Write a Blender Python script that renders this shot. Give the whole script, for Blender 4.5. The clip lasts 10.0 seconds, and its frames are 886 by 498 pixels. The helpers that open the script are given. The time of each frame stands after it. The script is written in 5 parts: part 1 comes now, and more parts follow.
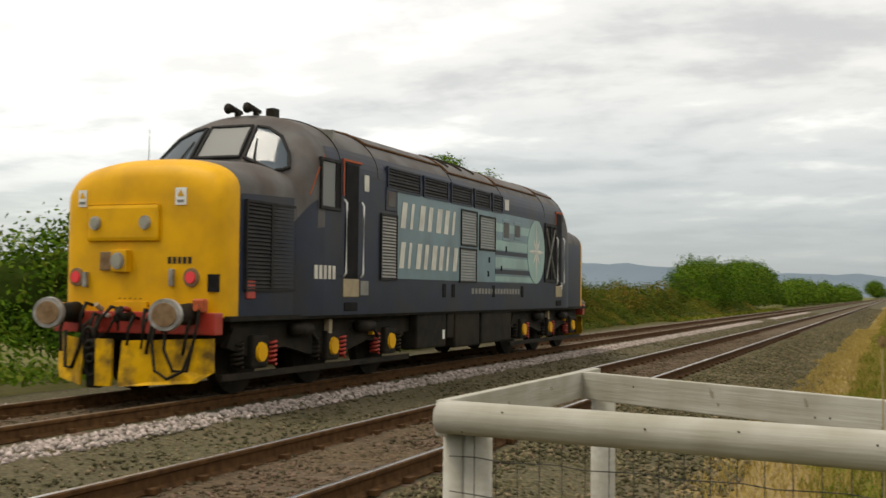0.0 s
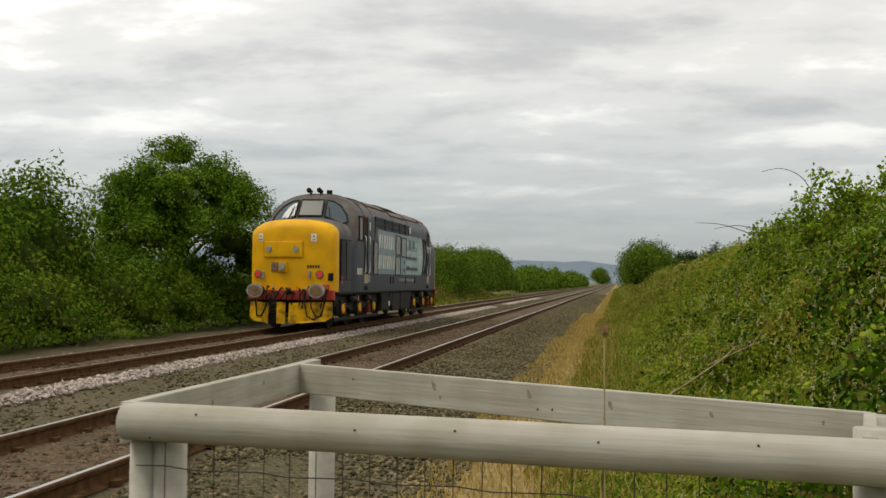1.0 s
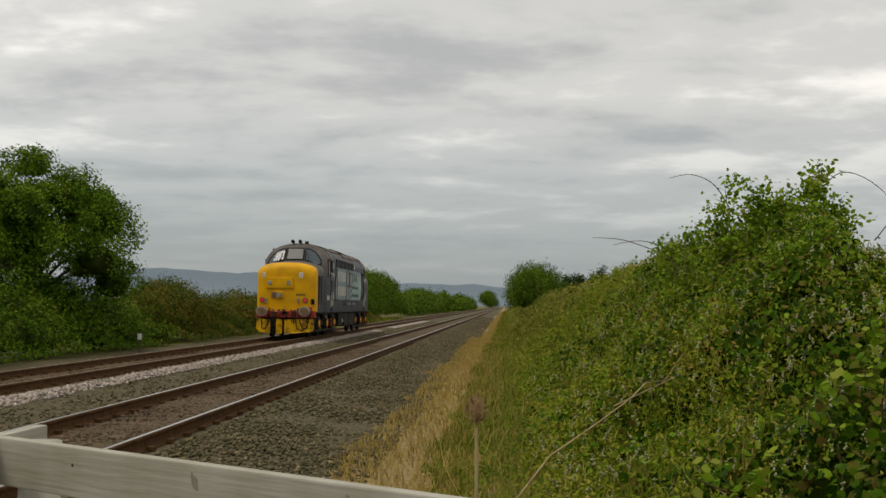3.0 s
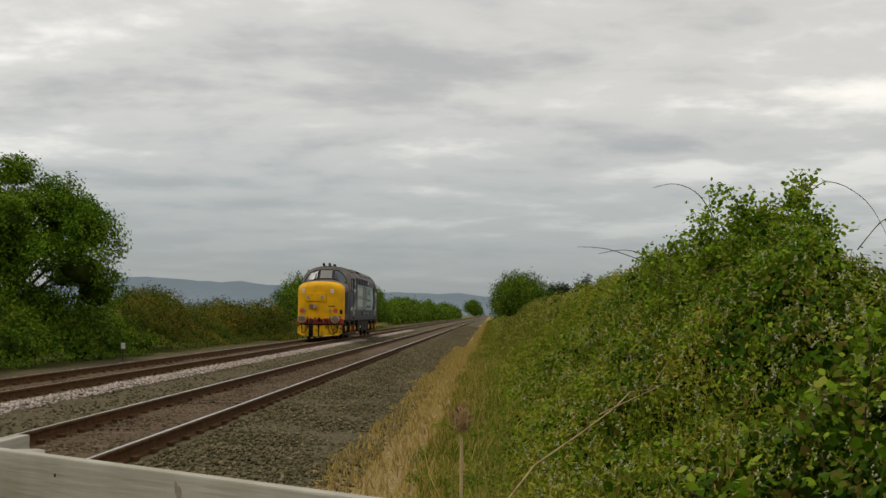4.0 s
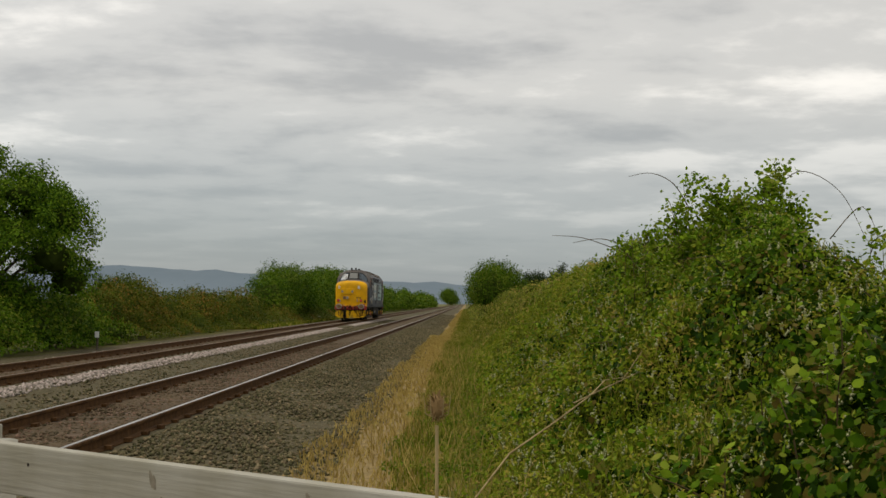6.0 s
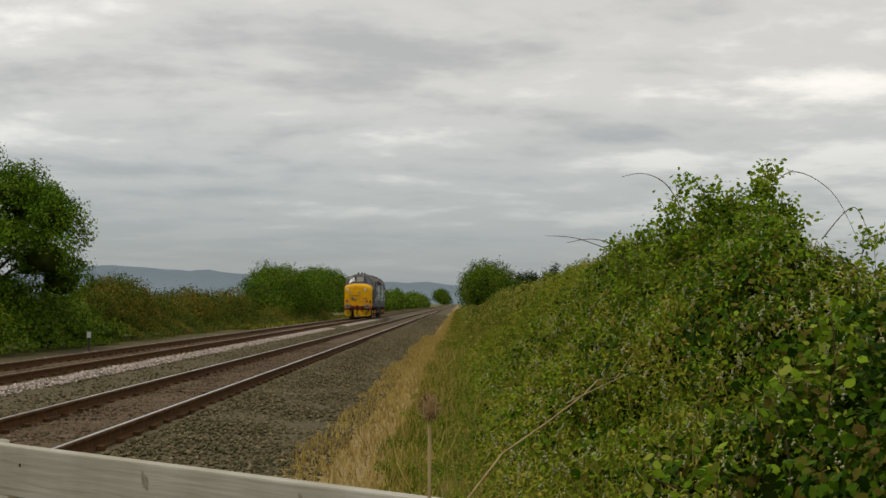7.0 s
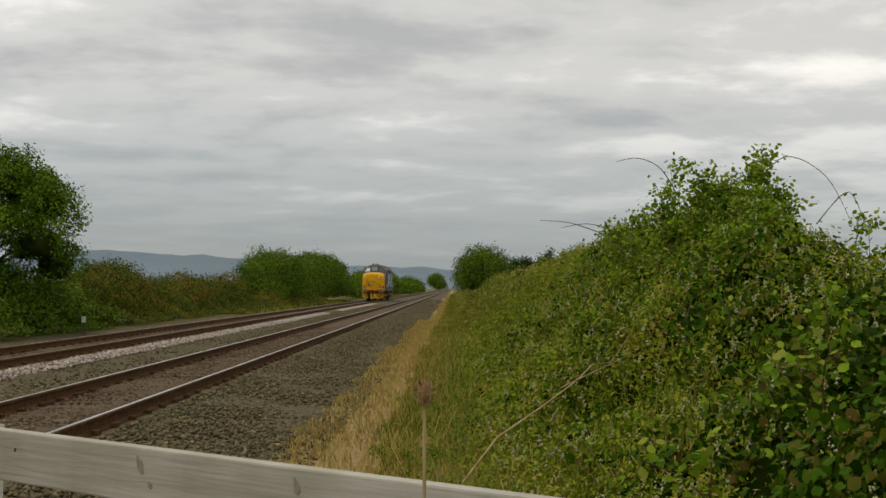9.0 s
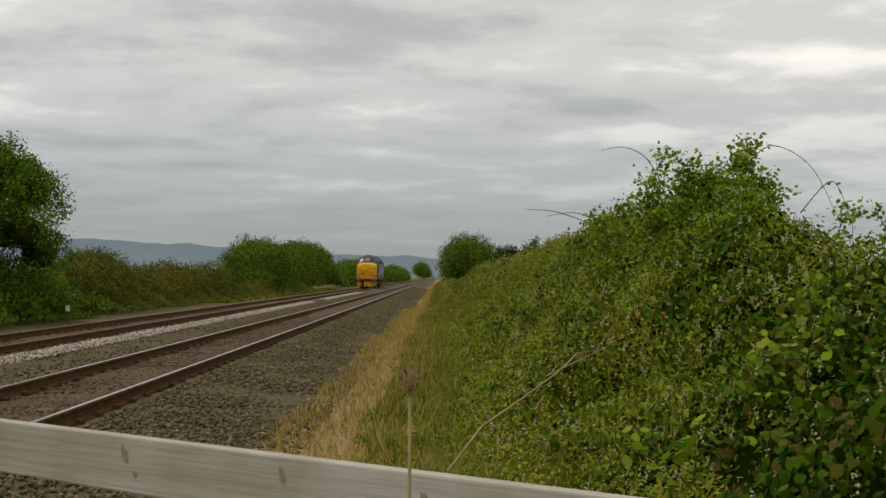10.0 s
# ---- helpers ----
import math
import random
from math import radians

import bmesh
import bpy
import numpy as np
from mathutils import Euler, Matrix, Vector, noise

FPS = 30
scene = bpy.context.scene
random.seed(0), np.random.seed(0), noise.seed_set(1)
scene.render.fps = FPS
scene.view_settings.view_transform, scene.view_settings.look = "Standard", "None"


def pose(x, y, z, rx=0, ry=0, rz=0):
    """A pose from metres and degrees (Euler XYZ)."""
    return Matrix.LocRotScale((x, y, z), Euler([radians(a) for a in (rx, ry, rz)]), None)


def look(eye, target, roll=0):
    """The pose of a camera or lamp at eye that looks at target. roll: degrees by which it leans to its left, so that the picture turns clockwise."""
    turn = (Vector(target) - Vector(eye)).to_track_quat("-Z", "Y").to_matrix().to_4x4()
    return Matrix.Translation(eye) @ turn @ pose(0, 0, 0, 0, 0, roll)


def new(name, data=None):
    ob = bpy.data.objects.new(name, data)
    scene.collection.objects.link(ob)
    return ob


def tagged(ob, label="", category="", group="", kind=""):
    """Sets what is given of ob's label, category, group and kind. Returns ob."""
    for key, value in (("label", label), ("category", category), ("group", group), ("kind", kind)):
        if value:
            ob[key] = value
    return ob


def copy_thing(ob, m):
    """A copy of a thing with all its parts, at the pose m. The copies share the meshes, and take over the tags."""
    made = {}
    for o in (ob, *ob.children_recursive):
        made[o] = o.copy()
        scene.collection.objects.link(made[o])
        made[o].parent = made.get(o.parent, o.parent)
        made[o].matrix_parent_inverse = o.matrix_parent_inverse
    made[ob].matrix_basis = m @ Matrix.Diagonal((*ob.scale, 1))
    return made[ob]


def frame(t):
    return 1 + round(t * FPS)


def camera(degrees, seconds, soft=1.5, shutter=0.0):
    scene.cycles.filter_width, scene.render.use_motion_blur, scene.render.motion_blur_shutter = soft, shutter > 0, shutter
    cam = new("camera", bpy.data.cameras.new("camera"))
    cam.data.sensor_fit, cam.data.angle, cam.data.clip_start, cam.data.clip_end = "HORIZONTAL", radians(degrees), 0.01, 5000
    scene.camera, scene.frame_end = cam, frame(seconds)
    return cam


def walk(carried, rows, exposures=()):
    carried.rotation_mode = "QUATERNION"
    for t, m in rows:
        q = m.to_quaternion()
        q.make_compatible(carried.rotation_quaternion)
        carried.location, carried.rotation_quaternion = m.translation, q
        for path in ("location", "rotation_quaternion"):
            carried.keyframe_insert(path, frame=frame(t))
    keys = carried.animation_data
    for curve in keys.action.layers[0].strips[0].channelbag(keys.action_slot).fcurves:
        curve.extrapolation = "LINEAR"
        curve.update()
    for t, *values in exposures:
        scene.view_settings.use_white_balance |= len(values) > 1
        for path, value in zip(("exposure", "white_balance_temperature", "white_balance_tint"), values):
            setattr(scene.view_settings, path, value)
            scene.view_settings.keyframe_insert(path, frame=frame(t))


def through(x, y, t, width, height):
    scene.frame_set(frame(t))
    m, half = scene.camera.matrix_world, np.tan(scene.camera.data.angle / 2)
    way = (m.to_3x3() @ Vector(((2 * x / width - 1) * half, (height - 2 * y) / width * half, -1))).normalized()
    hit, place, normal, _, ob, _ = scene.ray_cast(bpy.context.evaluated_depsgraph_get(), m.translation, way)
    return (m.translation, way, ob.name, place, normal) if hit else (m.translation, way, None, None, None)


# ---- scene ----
LENS = 42.8
FOCAL = 784 / math.tan(radians(LENS / 2))
EYE = 1.365

# t, how far the camera has gone along the line, heading point of the line in the picture (x, y), lean
HEAD = [
    (0.0, 0.0, 1584, 532, 0.6), (0.2, 0.0, 1405, 514, 0.6), (0.5, 0.0, 1208, 509, 0.6), (0.8, 0.22, 1126, 495, 0.6), (1.0, 0.5, 1093, 502, 0.6), (1.25, 1.35, 1078, 510, 0.6),
    (1.5, 2.15, 1067, 521, 0.6), (1.75, 2.55, 1050, 524, 0.6), (2.0, 2.7, 1029, 525, 0.6), (2.5, 2.7, 950, 531, 0.6),
    (4.0, 2.7, 868, 558, 0.6), (4.5, 2.7, 862, 532, 0.6), (5.0, 2.7, 845, 535, 0.6), (5.5, 2.7, 830, 537, 0.6),
    (7.0, 2.7, 812, 538, 0.6), (7.5, 2.7, 796, 537, 0.6), (8.0, 2.7, 798, 535, 0.6), (8.5, 2.7, 816, 552, 0.6),
    (9.0, 2.7, 803, 511, 0.6), (9.5, 2.7, 787, 492, 0.6), (10.0, 2.7, 777, 491, 0.6),
]


def head_pose(ahead, hx, hy, lean):
    a = radians(lean)
    dx, dy = hx - 784, hy - 441
    ux, uy = dx * math.cos(a) + dy * math.sin(a), -dx * math.sin(a) + dy * math.cos(a)
    pitch = math.atan2(uy, math.hypot(FOCAL, ux))
    yaw = math.atan2(ux, FOCAL * math.cos(pitch) + uy * math.sin(pitch))
    turn = Matrix.Rotation(yaw, 4, "Z") @ Matrix.Rotation(radians(90) + pitch, 4, "X") @ Matrix.Rotation(a, 4, "Z")
    return Matrix.Translation((0, ahead, EYE)) @ turn


cam = camera(LENS, 10.0, soft=1.5, shutter=0.12)
walk(cam, [(t, head_pose(ahead, hx, hy, lean)) for t, ahead, hx, hy, lean in HEAD],
     exposures=[(0.0, 0.48, 6950, 10), (0.6, 0.42, 6950, 10), (1.2, 0.27, 6900, 10), (2.0, 0.0, 6900, 10), (10.0, 0.0, 6900, 10)])

# ---- light ----
world = bpy.data.worlds.new("overcast")
scene.world = world
world.use_nodes = True


def build_sky():
    nt = world.node_tree
    nt.nodes.clear()
    N, L = nt.nodes.new, nt.links.new
    out, bg = N("ShaderNodeOutputWorld"), N("ShaderNodeBackground")
    sky = N("ShaderNodeTexSky")
    sky.sky_type, sky.sun_disc, sky.sun_elevation, sky.sun_rotation = "NISHITA", False, radians(50), radians(-70)
    geo, sep = N("ShaderNodeTexCoord"), N("ShaderNodeSeparateXYZ")
    L(geo.outputs["Generated"], sep.inputs[0])

    def m(op, a, b=None, c=None, clamp=False):
        n = N("ShaderNodeMath")
        n.operation, n.use_clamp = op, clamp
        for i, v in enumerate((a, b, c)):
            if v is None:
                continue
            if isinstance(v, (int, float)):
                n.inputs[i].default_value = v
            else:
                L(v, n.inputs[i])
        return n.outputs[0]

    x, y, z = sep.outputs
    # the cloud sheet: a curved layer over the plain, in long rolls with lit tops and grey bases
    den = m("ADD", m("MAXIMUM", z, 0.0), 0.13)
    u, v = m("DIVIDE", x, den), m("DIVIDE", y, den)

    def layer(du, dv, scale, detail, rough):
        at = N("ShaderNodeCombineXYZ")
        L(m("MULTIPLY_ADD", u, 0.85, du), at.inputs[0])
        L(m("ADD", v, dv), at.inputs[1])
        n = N("ShaderNodeTexNoise")
        n.inputs["Scale"].default_value, n.inputs["Detail"].default_value = scale, detail
        n.inputs["Roughness"].default_value, n.inputs["Distortion"].default_value = rough, 0.1
        L(at.outputs[0], n.inputs["Vector"])
        return n.outputs[0]

    thick, behind = layer(3.7, 4.3, 1.2, 10, 0.57), layer(3.76, 4.5, 1.2, 6, 0.54)
    wide = layer(8.1, 2.2, 0.33, 3, 0.5)
    roll = m("MULTIPLY", m("SUBTRACT", thick, behind), 0.62)
    mixed = m("ADD", m("ADD", m("MULTIPLY", thick, 0.56), m("MULTIPLY", wide, 0.44)), roll)
    # thinner, brighter cloud towards the west and the east
    west = m("MULTIPLY", m("SUBTRACT", m("MULTIPLY", x, -1.0), 0.42, clamp=True), 0.22)
    east = m("MULTIPLY", m("SUBTRACT", x, 0.0, clamp=True), 0.27)
    # a heavier grey bank between them
    heavy = m("MULTIPLY", m("SUBTRACT", 0.24, m("ABSOLUTE", m("ADD", x, 0.30)), clamp=True), -0.34)
    mixed = m("ADD", m("ADD", mixed, heavy), m("ADD", west, east))
    ramp = N("ShaderNodeValToRGB")
    ramp.color_ramp.interpolation = "EASE"
    e = ramp.color_ramp.elements
    e[0].position, e[0].color = 0.30, (0.40, 0.40, 0.393, 1)
    e[1].position, e[1].color = 0.68, (0.92, 0.90, 0.86, 1)
    k = e.new(0.50)
    k.color = (0.585, 0.58, 0.56, 1)
    L(mixed, ramp.inputs[0])
    low = m("POWER", m("MULTIPLY", z, 5.4, clamp=True), 1.15)
    mix = N("ShaderNodeMix")
    mix.data_type = "RGBA"
    L(low, mix.inputs[0])
    mix.inputs[6].default_value = (0.2, 0.245, 0.29, 1)
    L(ramp.outputs[0], mix.inputs[7])
    add = N("ShaderNodeMix")
    add.data_type = "RGBA"
    add.blend_type = "ADD"
    add.inputs[0].default_value = 0.02
    L(mix.outputs[2], add.inputs[6])
    L(sky.outputs[0], add.inputs[7])
    L(add.outputs[2], bg.inputs[0])
    bg.inputs[1].default_value = 1.0
    L(bg.outputs[0], out.inputs[0])


build_sky()
sun_data = bpy.data.lights.new("sun", "SUN")
sun_data.energy, sun_data.angle, sun_data.color = 1.5, radians(25), (1.0, 0.95, 0.86)
sun = new("sun", sun_data)
sun.matrix_world = look((0, 0, 50), (22, 12, 0))

# ---- materials ----
def material(name, colors, rough=0.7, metal=0.0, scale=8.0, detail=6, bump=0.0, bump_scale=None, stretch=(1, 1, 1),
             per_object=0.0, per_island=0.0, dirt=None, dirt_scale=1.5, dirt_amount=0.5, spec=0.5, coords="Object"):
    """colors: low and high of the grain noise; dirt: a colour laid over in patches."""
    mat = bpy.data.materials.new(name)
    mat.use_nodes = True
    nt = mat.node_tree
    N, L = nt.nodes.new, nt.links.new
    p = nt.nodes["Principled BSDF"]
    p.inputs["Roughness"].default_value, p.inputs["Metallic"].default_value = rough, metal
    p.inputs["Specular IOR Level"].default_value = spec if rough < 0.6 else min(spec, 0.12)
    tc, mp = N("ShaderNodeTexCoord"), N("ShaderNodeMapping")
    L(tc.outputs[coords], mp.inputs[0])
    mp.inputs["Scale"].default_value = stretch
    n1 = N("ShaderNodeTexNoise")
    n1.inputs["Scale"].default_value, n1.inputs["Detail"].default_value = scale, detail
    L(mp.outputs[0], n1.inputs["Vector"])
    ramp = N("ShaderNodeValToRGB")
    e = ramp.color_ramp.elements
    e[0].position, e[1].position = 0.3, 0.7
    e[0].color, e[-1].color = (*colors[0], 1), (*colors[-1], 1)
    for i, c in enumerate(colors[1:-1]):
        k = e.new(0.3 + 0.4 * (i + 1) / (len(colors) - 1))
        k.color = (*c, 1)
    L(n1.outputs[0], ramp.inputs[0])
    color = ramp.outputs[0]
    if dirt:
        n2 = N("ShaderNodeTexNoise")
        n2.inputs["Scale"].default_value, n2.inputs["Detail"].default_value = dirt_scale, 5
        L(tc.outputs[coords], n2.inputs["Vector"])
        r2 = N("ShaderNodeMapRange")
        r2.inputs[1].default_value, r2.inputs[2].default_value, r2.inputs[4].default_value = 0.42, 0.68, dirt_amount
        L(n2.outputs[0], r2.inputs[0])
        mx = N("ShaderNodeMix")
        mx.data_type = "RGBA"
        L(r2.outputs[0], mx.inputs[0])
        L(color, mx.inputs[6])
        mx.inputs[7].default_value = (*dirt, 1)
        color = mx.outputs[2]
    if per_object or per_island:
        if per_island:
            info, sock, amount = N("ShaderNodeNewGeometry"), "Random Per Island", per_island
        else:
            info, sock, amount = N("ShaderNodeObjectInfo"), "Random", per_object
        mr = N("ShaderNodeMapRange")
        mr.inputs[3].default_value, mr.inputs[4].default_value = 1 - amount, 1 + amount
        L(info.outputs[sock], mr.inputs[0])
        hs = N("ShaderNodeHueSaturation")
        L(mr.outputs[0], hs.inputs["Value"])
        mh = N("ShaderNodeMapRange")
        mh.inputs[3].default_value, mh.inputs[4].default_value = 0.5 + amount * 0.06, 0.5 - amount * 0.06
        L(info.outputs[sock], mh.inputs[0])
        L(mh.outputs[0], hs.inputs["Hue"])
        L(color, hs.inputs["Color"])
        color = hs.outputs[0]
    L(color, p.inputs["Base Color"])
    if bump:
        n3 = N("ShaderNodeTexNoise")
        n3.inputs["Scale"].default_value, n3.inputs["Detail"].default_value = bump_scale or scale * 2, 6
        L(mp.outputs[0], n3.inputs["Vector"])
        b = N("ShaderNodeBump")
        b.inputs["Strength"].default_value, b.inputs["Distance"].default_value = bump, 0.02
        L(n3.outputs[0], b.inputs["Height"])
        L(b.outputs[0], p.inputs["Normal"])
    return mat


def leaf_material(name, dark, light, old, scale=1.2, gloss=0.6, through=0.2, spread=0.6, turn=0.8):
    """Leaves: colour by leaf (spread) and by patch, browned past turn; some light passes."""
    mat = bpy.data.materials.new(name)
    mat.use_nodes = True
    nt = mat.node_tree
    N, L = nt.nodes.new, nt.links.new
    p, out = nt.nodes["Principled BSDF"], nt.nodes["Material Output"]
    p.inputs["Roughness"].default_value, p.inputs["Specular IOR Level"].default_value = gloss, 0.035
    geo, tc, no = N("ShaderNodeNewGeometry"), N("ShaderNodeTexCoord"), N("ShaderNodeTexNoise")
    no.inputs["Scale"].default_value, no.inputs["Detail"].default_value = scale, 3
    L(tc.outputs["Object"], no.inputs["Vector"])
    half = N("ShaderNodeMath")
    half.operation = "MULTIPLY_ADD"
    half.inputs[1].default_value, half.inputs[2].default_value = spread, -spread / 2
    L(geo.outputs["Random Per Island"], half.inputs[0])
    s = N("ShaderNodeMath")
    s.operation = "ADD"
    L(half.outputs[0], s.inputs[0])
    L(no.outputs[0], s.inputs[1])
    ramp = N("ShaderNodeValToRGB")
    e = ramp.color_ramp.elements
    e[0].position, e[0].color = 0.25, (*dark, 1)
    e[1].position, e[1].color = 0.62, (*light, 1)
    k = e.new(turn)
    k.color = (*old, 1)
    # blotches and veins within a leaf
    fine, s2 = N("ShaderNodeTexNoise"), N("ShaderNodeMath")
    fine.inputs["Scale"].default_value, fine.inputs["Detail"].default_value = 38, 3
    L(tc.outputs["Object"], fine.inputs["Vector"])
    s2.operation = "MULTIPLY_ADD"
    s2.inputs[1].default_value = 0.34
    L(fine.outputs[0], s2.inputs[0])
    shift = N("ShaderNodeMath")
    shift.operation = "SUBTRACT"
    shift.inputs[1].default_value = 0.17
    L(s.outputs[0], shift.inputs[0])
    L(shift.outputs[0], s2.inputs[2])
    L(s2.outputs[0], ramp.inputs[0])
    L(ramp.outputs[0], p.inputs["Base Color"])
    tr, mx = N("ShaderNodeBsdfTranslucent"), N("ShaderNodeMixShader")
    L(ramp.outputs[0], tr.inputs[0])
    mx.inputs[0].default_value = through
    L(p.outputs[0], mx.inputs[1])
    L(tr.outputs[0], mx.inputs[2])
    L(mx.outputs[0], out.inputs[0])
    return mat


M = {}
M["ballast"] = material("ballast", [(0.028, 0.024, 0.011), (0.075, 0.065, 0.035), (0.13, 0.113, 0.066)], 0.95, scale=24, bump=1.0, bump_scale=20,
                        dirt=(0.12, 0.095, 0.06), dirt_scale=0.6, dirt_amount=0.5)
M["four_foot"] = material("oily_ballast", [(0.04, 0.028, 0.014), (0.09, 0.065, 0.037), (0.15, 0.11, 0.068)], 0.95, scale=20, bump=1.0, bump_scale=18,
                          dirt=(0.07, 0.05, 0.035), dirt_scale=0.8)
M["stone"] = material("stone", [(0.044, 0.038, 0.017), (0.16, 0.14, 0.075)], 0.95, scale=14, per_island=0.6)
M["pale_stone"] = material("pale_stone", [(0.24, 0.2, 0.175), (0.42, 0.36, 0.32)], 0.95, scale=12, per_island=0.35)
M["brown_stone"] = material("brown_stone", [(0.05, 0.036, 0.02), (0.15, 0.11, 0.07)], 0.95, scale=14, per_island=0.5)
M["soil"] = material("soil", [(0.06, 0.07, 0.014), (0.13, 0.12, 0.03)], 0.95, scale=3, bump=0.6, bump_scale=12, dirt=(0.16, 0.13, 0.06), dirt_scale=0.4)
M["straw_ground"] = material("straw_ground", [(0.15, 0.11, 0.05), (0.30, 0.22, 0.095)], 0.95, scale=12, bump=0.6, bump_scale=30)
M["rail_side"] = material("rail_rust", [(0.045, 0.022, 0.008), (0.105, 0.052, 0.019)], 0.85, metal=0.0, scale=10, bump=0.3)
M["rail_head"] = material("rail_steel", [(0.45, 0.44, 0.42), (0.6, 0.59, 0.57)], 0.28, metal=1.0, scale=3, stretch=(8, 0.3, 1))
M["dull_head"] = material("dull_rail_steel", [(0.12, 0.085, 0.055), (0.2, 0.15, 0.1)], 0.5, metal=0.4, scale=3)
M["sleeper"] = material("sleeper", [(0.06, 0.043, 0.028), (0.14, 0.1, 0.068)], 0.9, scale=9, bump=0.4, per_object=0.25)
M["timber"] = material("weathered_timber", [(0.335, 0.318, 0.268), (0.375, 0.36, 0.31), (0.41, 0.397, 0.35)], 0.85, scale=3, stretch=(0.5, 9, 9), bump=0.18, bump_scale=7,
                       dirt=(0.215, 0.2, 0.135), dirt_scale=3.0, dirt_amount=0.55)

# ---- ground ----
NEAR, FAR_TRACK, GAUGE = -4.46, -8.9, 1.505


def link(name, bm, mat, smooth=False, parent=None, label=""):
    me = bpy.data.meshes.new(name)
    bm.to_mesh(me)
    bm.free()
    for mm in (mat if isinstance(mat, (list, tuple)) else [mat]):
        me.materials.append(mm)
    if smooth:
        me.polygons.foreach_set("use_smooth", [True] * len(me.polygons))
    ob = new(name, me)
    if parent:
        ob.parent = parent
    if label:
        ob["label"] = label
    return ob


def part(name, bm, mat, parent, label="", smooth=False):
    return link(name, bm, mat, smooth, parent, label)


# cross-section of the ground, from the far field to the bank: x, z
SECTION = [(-900, -1.0), (-300, -0.9), (-60, -0.7), (-22, -0.5), (-16, -0.35), (-13, -0.3), (-11.8, -0.32), (-11, -0.22), (-10.4, -0.16), (-9.7, -0.155),
           (-8.9, -0.17), (-8.1, -0.155), (-7.5, -0.15), (-6.76, -0.24), (-6.16, -0.24), (-5.76, -0.16), (-5.26, -0.155), (-4.46, -0.17), (-3.66, -0.155), (-3.06, -0.16),
           (-2.46, -0.26), (-1.5, -0.31), (-0.7, -0.3), (0.2, -0.2), (1.2, 0.0), (2.5, 0.3), (4, 0.45), (8, 0.4), (20, 0.2), (60, -0.3), (300, -0.8), (900, -1.0)]


def ground_z(x):
    return float(np.interp(x, [s[0] for s in SECTION], [s[1] for s in SECTION]))


def build_ground():
    ys = [-60, -20, -8, -3] + [i * 0.5 for i in range(0, 60)] + [30 + 2 * i for i in range(60)] + [150 + 12 * i for i in range(30)] + [520, 700, 1200, 2500, 4500]
    xs = []
    for (a, _), (b, _) in zip(SECTION, SECTION[1:]):
        n = max(1, int((b - a) / 0.2)) if -14 < a < 5 else 1
        xs += [a + (b - a) * i / n for i in range(n)]
    xs.append(SECTION[-1][0])
    bm = bmesh.new()
    rows = []
    for y in ys:
        rows.append([bm.verts.new((x * (1 if abs(x) < 100 else 5), y, ground_z(x) + (0.03 * noise.noise((x * 1.3, y * 0.7, 0)) if -13 < x < 8 else 0))) for x in xs])
    for a, b in zip(rows, rows[1:]):
        for i in range(len(xs) - 1):
            f = bm.faces.new((a[i], a[i + 1], b[i + 1], b[i]))
            cx = (xs[i] + xs[i + 1]) / 2
            w = 0.45 * noise.noise((a[i].co.y * 0.35, 3.1, cx)) + 0.4 * noise.noise((a[i].co.y * 1.7, 8.1, cx * 2))
            if abs(cx - NEAR) < 0.75 or abs(cx - FAR_TRACK) < 0.75:
                f.material_index = 1
            elif -12.7 < cx < -1.6 + w:
                f.material_index = 0
            elif -1.6 + w <= cx < -0.35 + w:
                f.material_index = 3
            else:
                f.material_index = 2
    tagged(link("ground", bm, [M["ballast"], M["four_foot"], M["soil"], M["straw_ground"]], True),
           "level ground with grey ballast, brown trackbed and dry grass verge", "ground", kind="structure")


build_ground()


def extrude_profile(bm, profile, y0, y1, x, z, index=0):
    a = [bm.verts.new((x + px, y0, z + pz)) for px, pz in profile]
    b = [bm.verts.new((x + px, y1, z + pz)) for px, pz in profile]
    n = len(profile)
    for i in range(n):
        f = bm.faces.new((a[i], a[(i + 1) % n], b[(i + 1) % n], b[i]))
        f.material_index = index
    bm.faces.new(list(reversed(a)))
    bm.faces.new(b)


def rail_profile():
    half = [(0.070, -0.159), (0.070, -0.148), (0.012, -0.125), (0.009, -0.05), (0.034, -0.036), (0.036, -0.008), (0.026, 0.0)]
    return half + [(-x, z) for x, z in reversed(half)]


def build_rails():
    for track in (NEAR, FAR_TRACK):
        for side in (-1, 1):
            x = track + side * GAUGE / 2
            rail = tagged(new("rail"), "rusty brown steel rail with a bright worn head, on sleepers", "rail", "rails", "structure")
            rail.location = (x, 0, 0)
            bm = bmesh.new()
            extrude_profile(bm, rail_profile(), -30, 900, 0, 0)
            part("rail_body", bm, M["rail_side"], rail)
            bm = bmesh.new()
            extrude_profile(bm, [(-0.02, 0.001), (0.02, 0.001), (0.016, 0.004), (-0.016, 0.004)], -30, 900, 0, 0)
            part("rail_head", bm, M["rail_head"] if track == NEAR else M["dull_head"], rail, "worn bright running surface")


build_rails()


def box(bm, x0, x1, y0, y1, z0, z1, index=0, m=None):
    c = Matrix.Translation(((x0 + x1) / 2, (y0 + y1) / 2, (z0 + z1) / 2)) @ Matrix.Diagonal((x1 - x0, y1 - y0, z1 - z0, 1))
    if m:
        c = m @ c
    vs = bmesh.ops.create_cube(bm, size=1, matrix=c)["verts"]
    if index:
        for f in {f for v in vs for f in v.link_faces}:
            f.material_index = index
    return vs


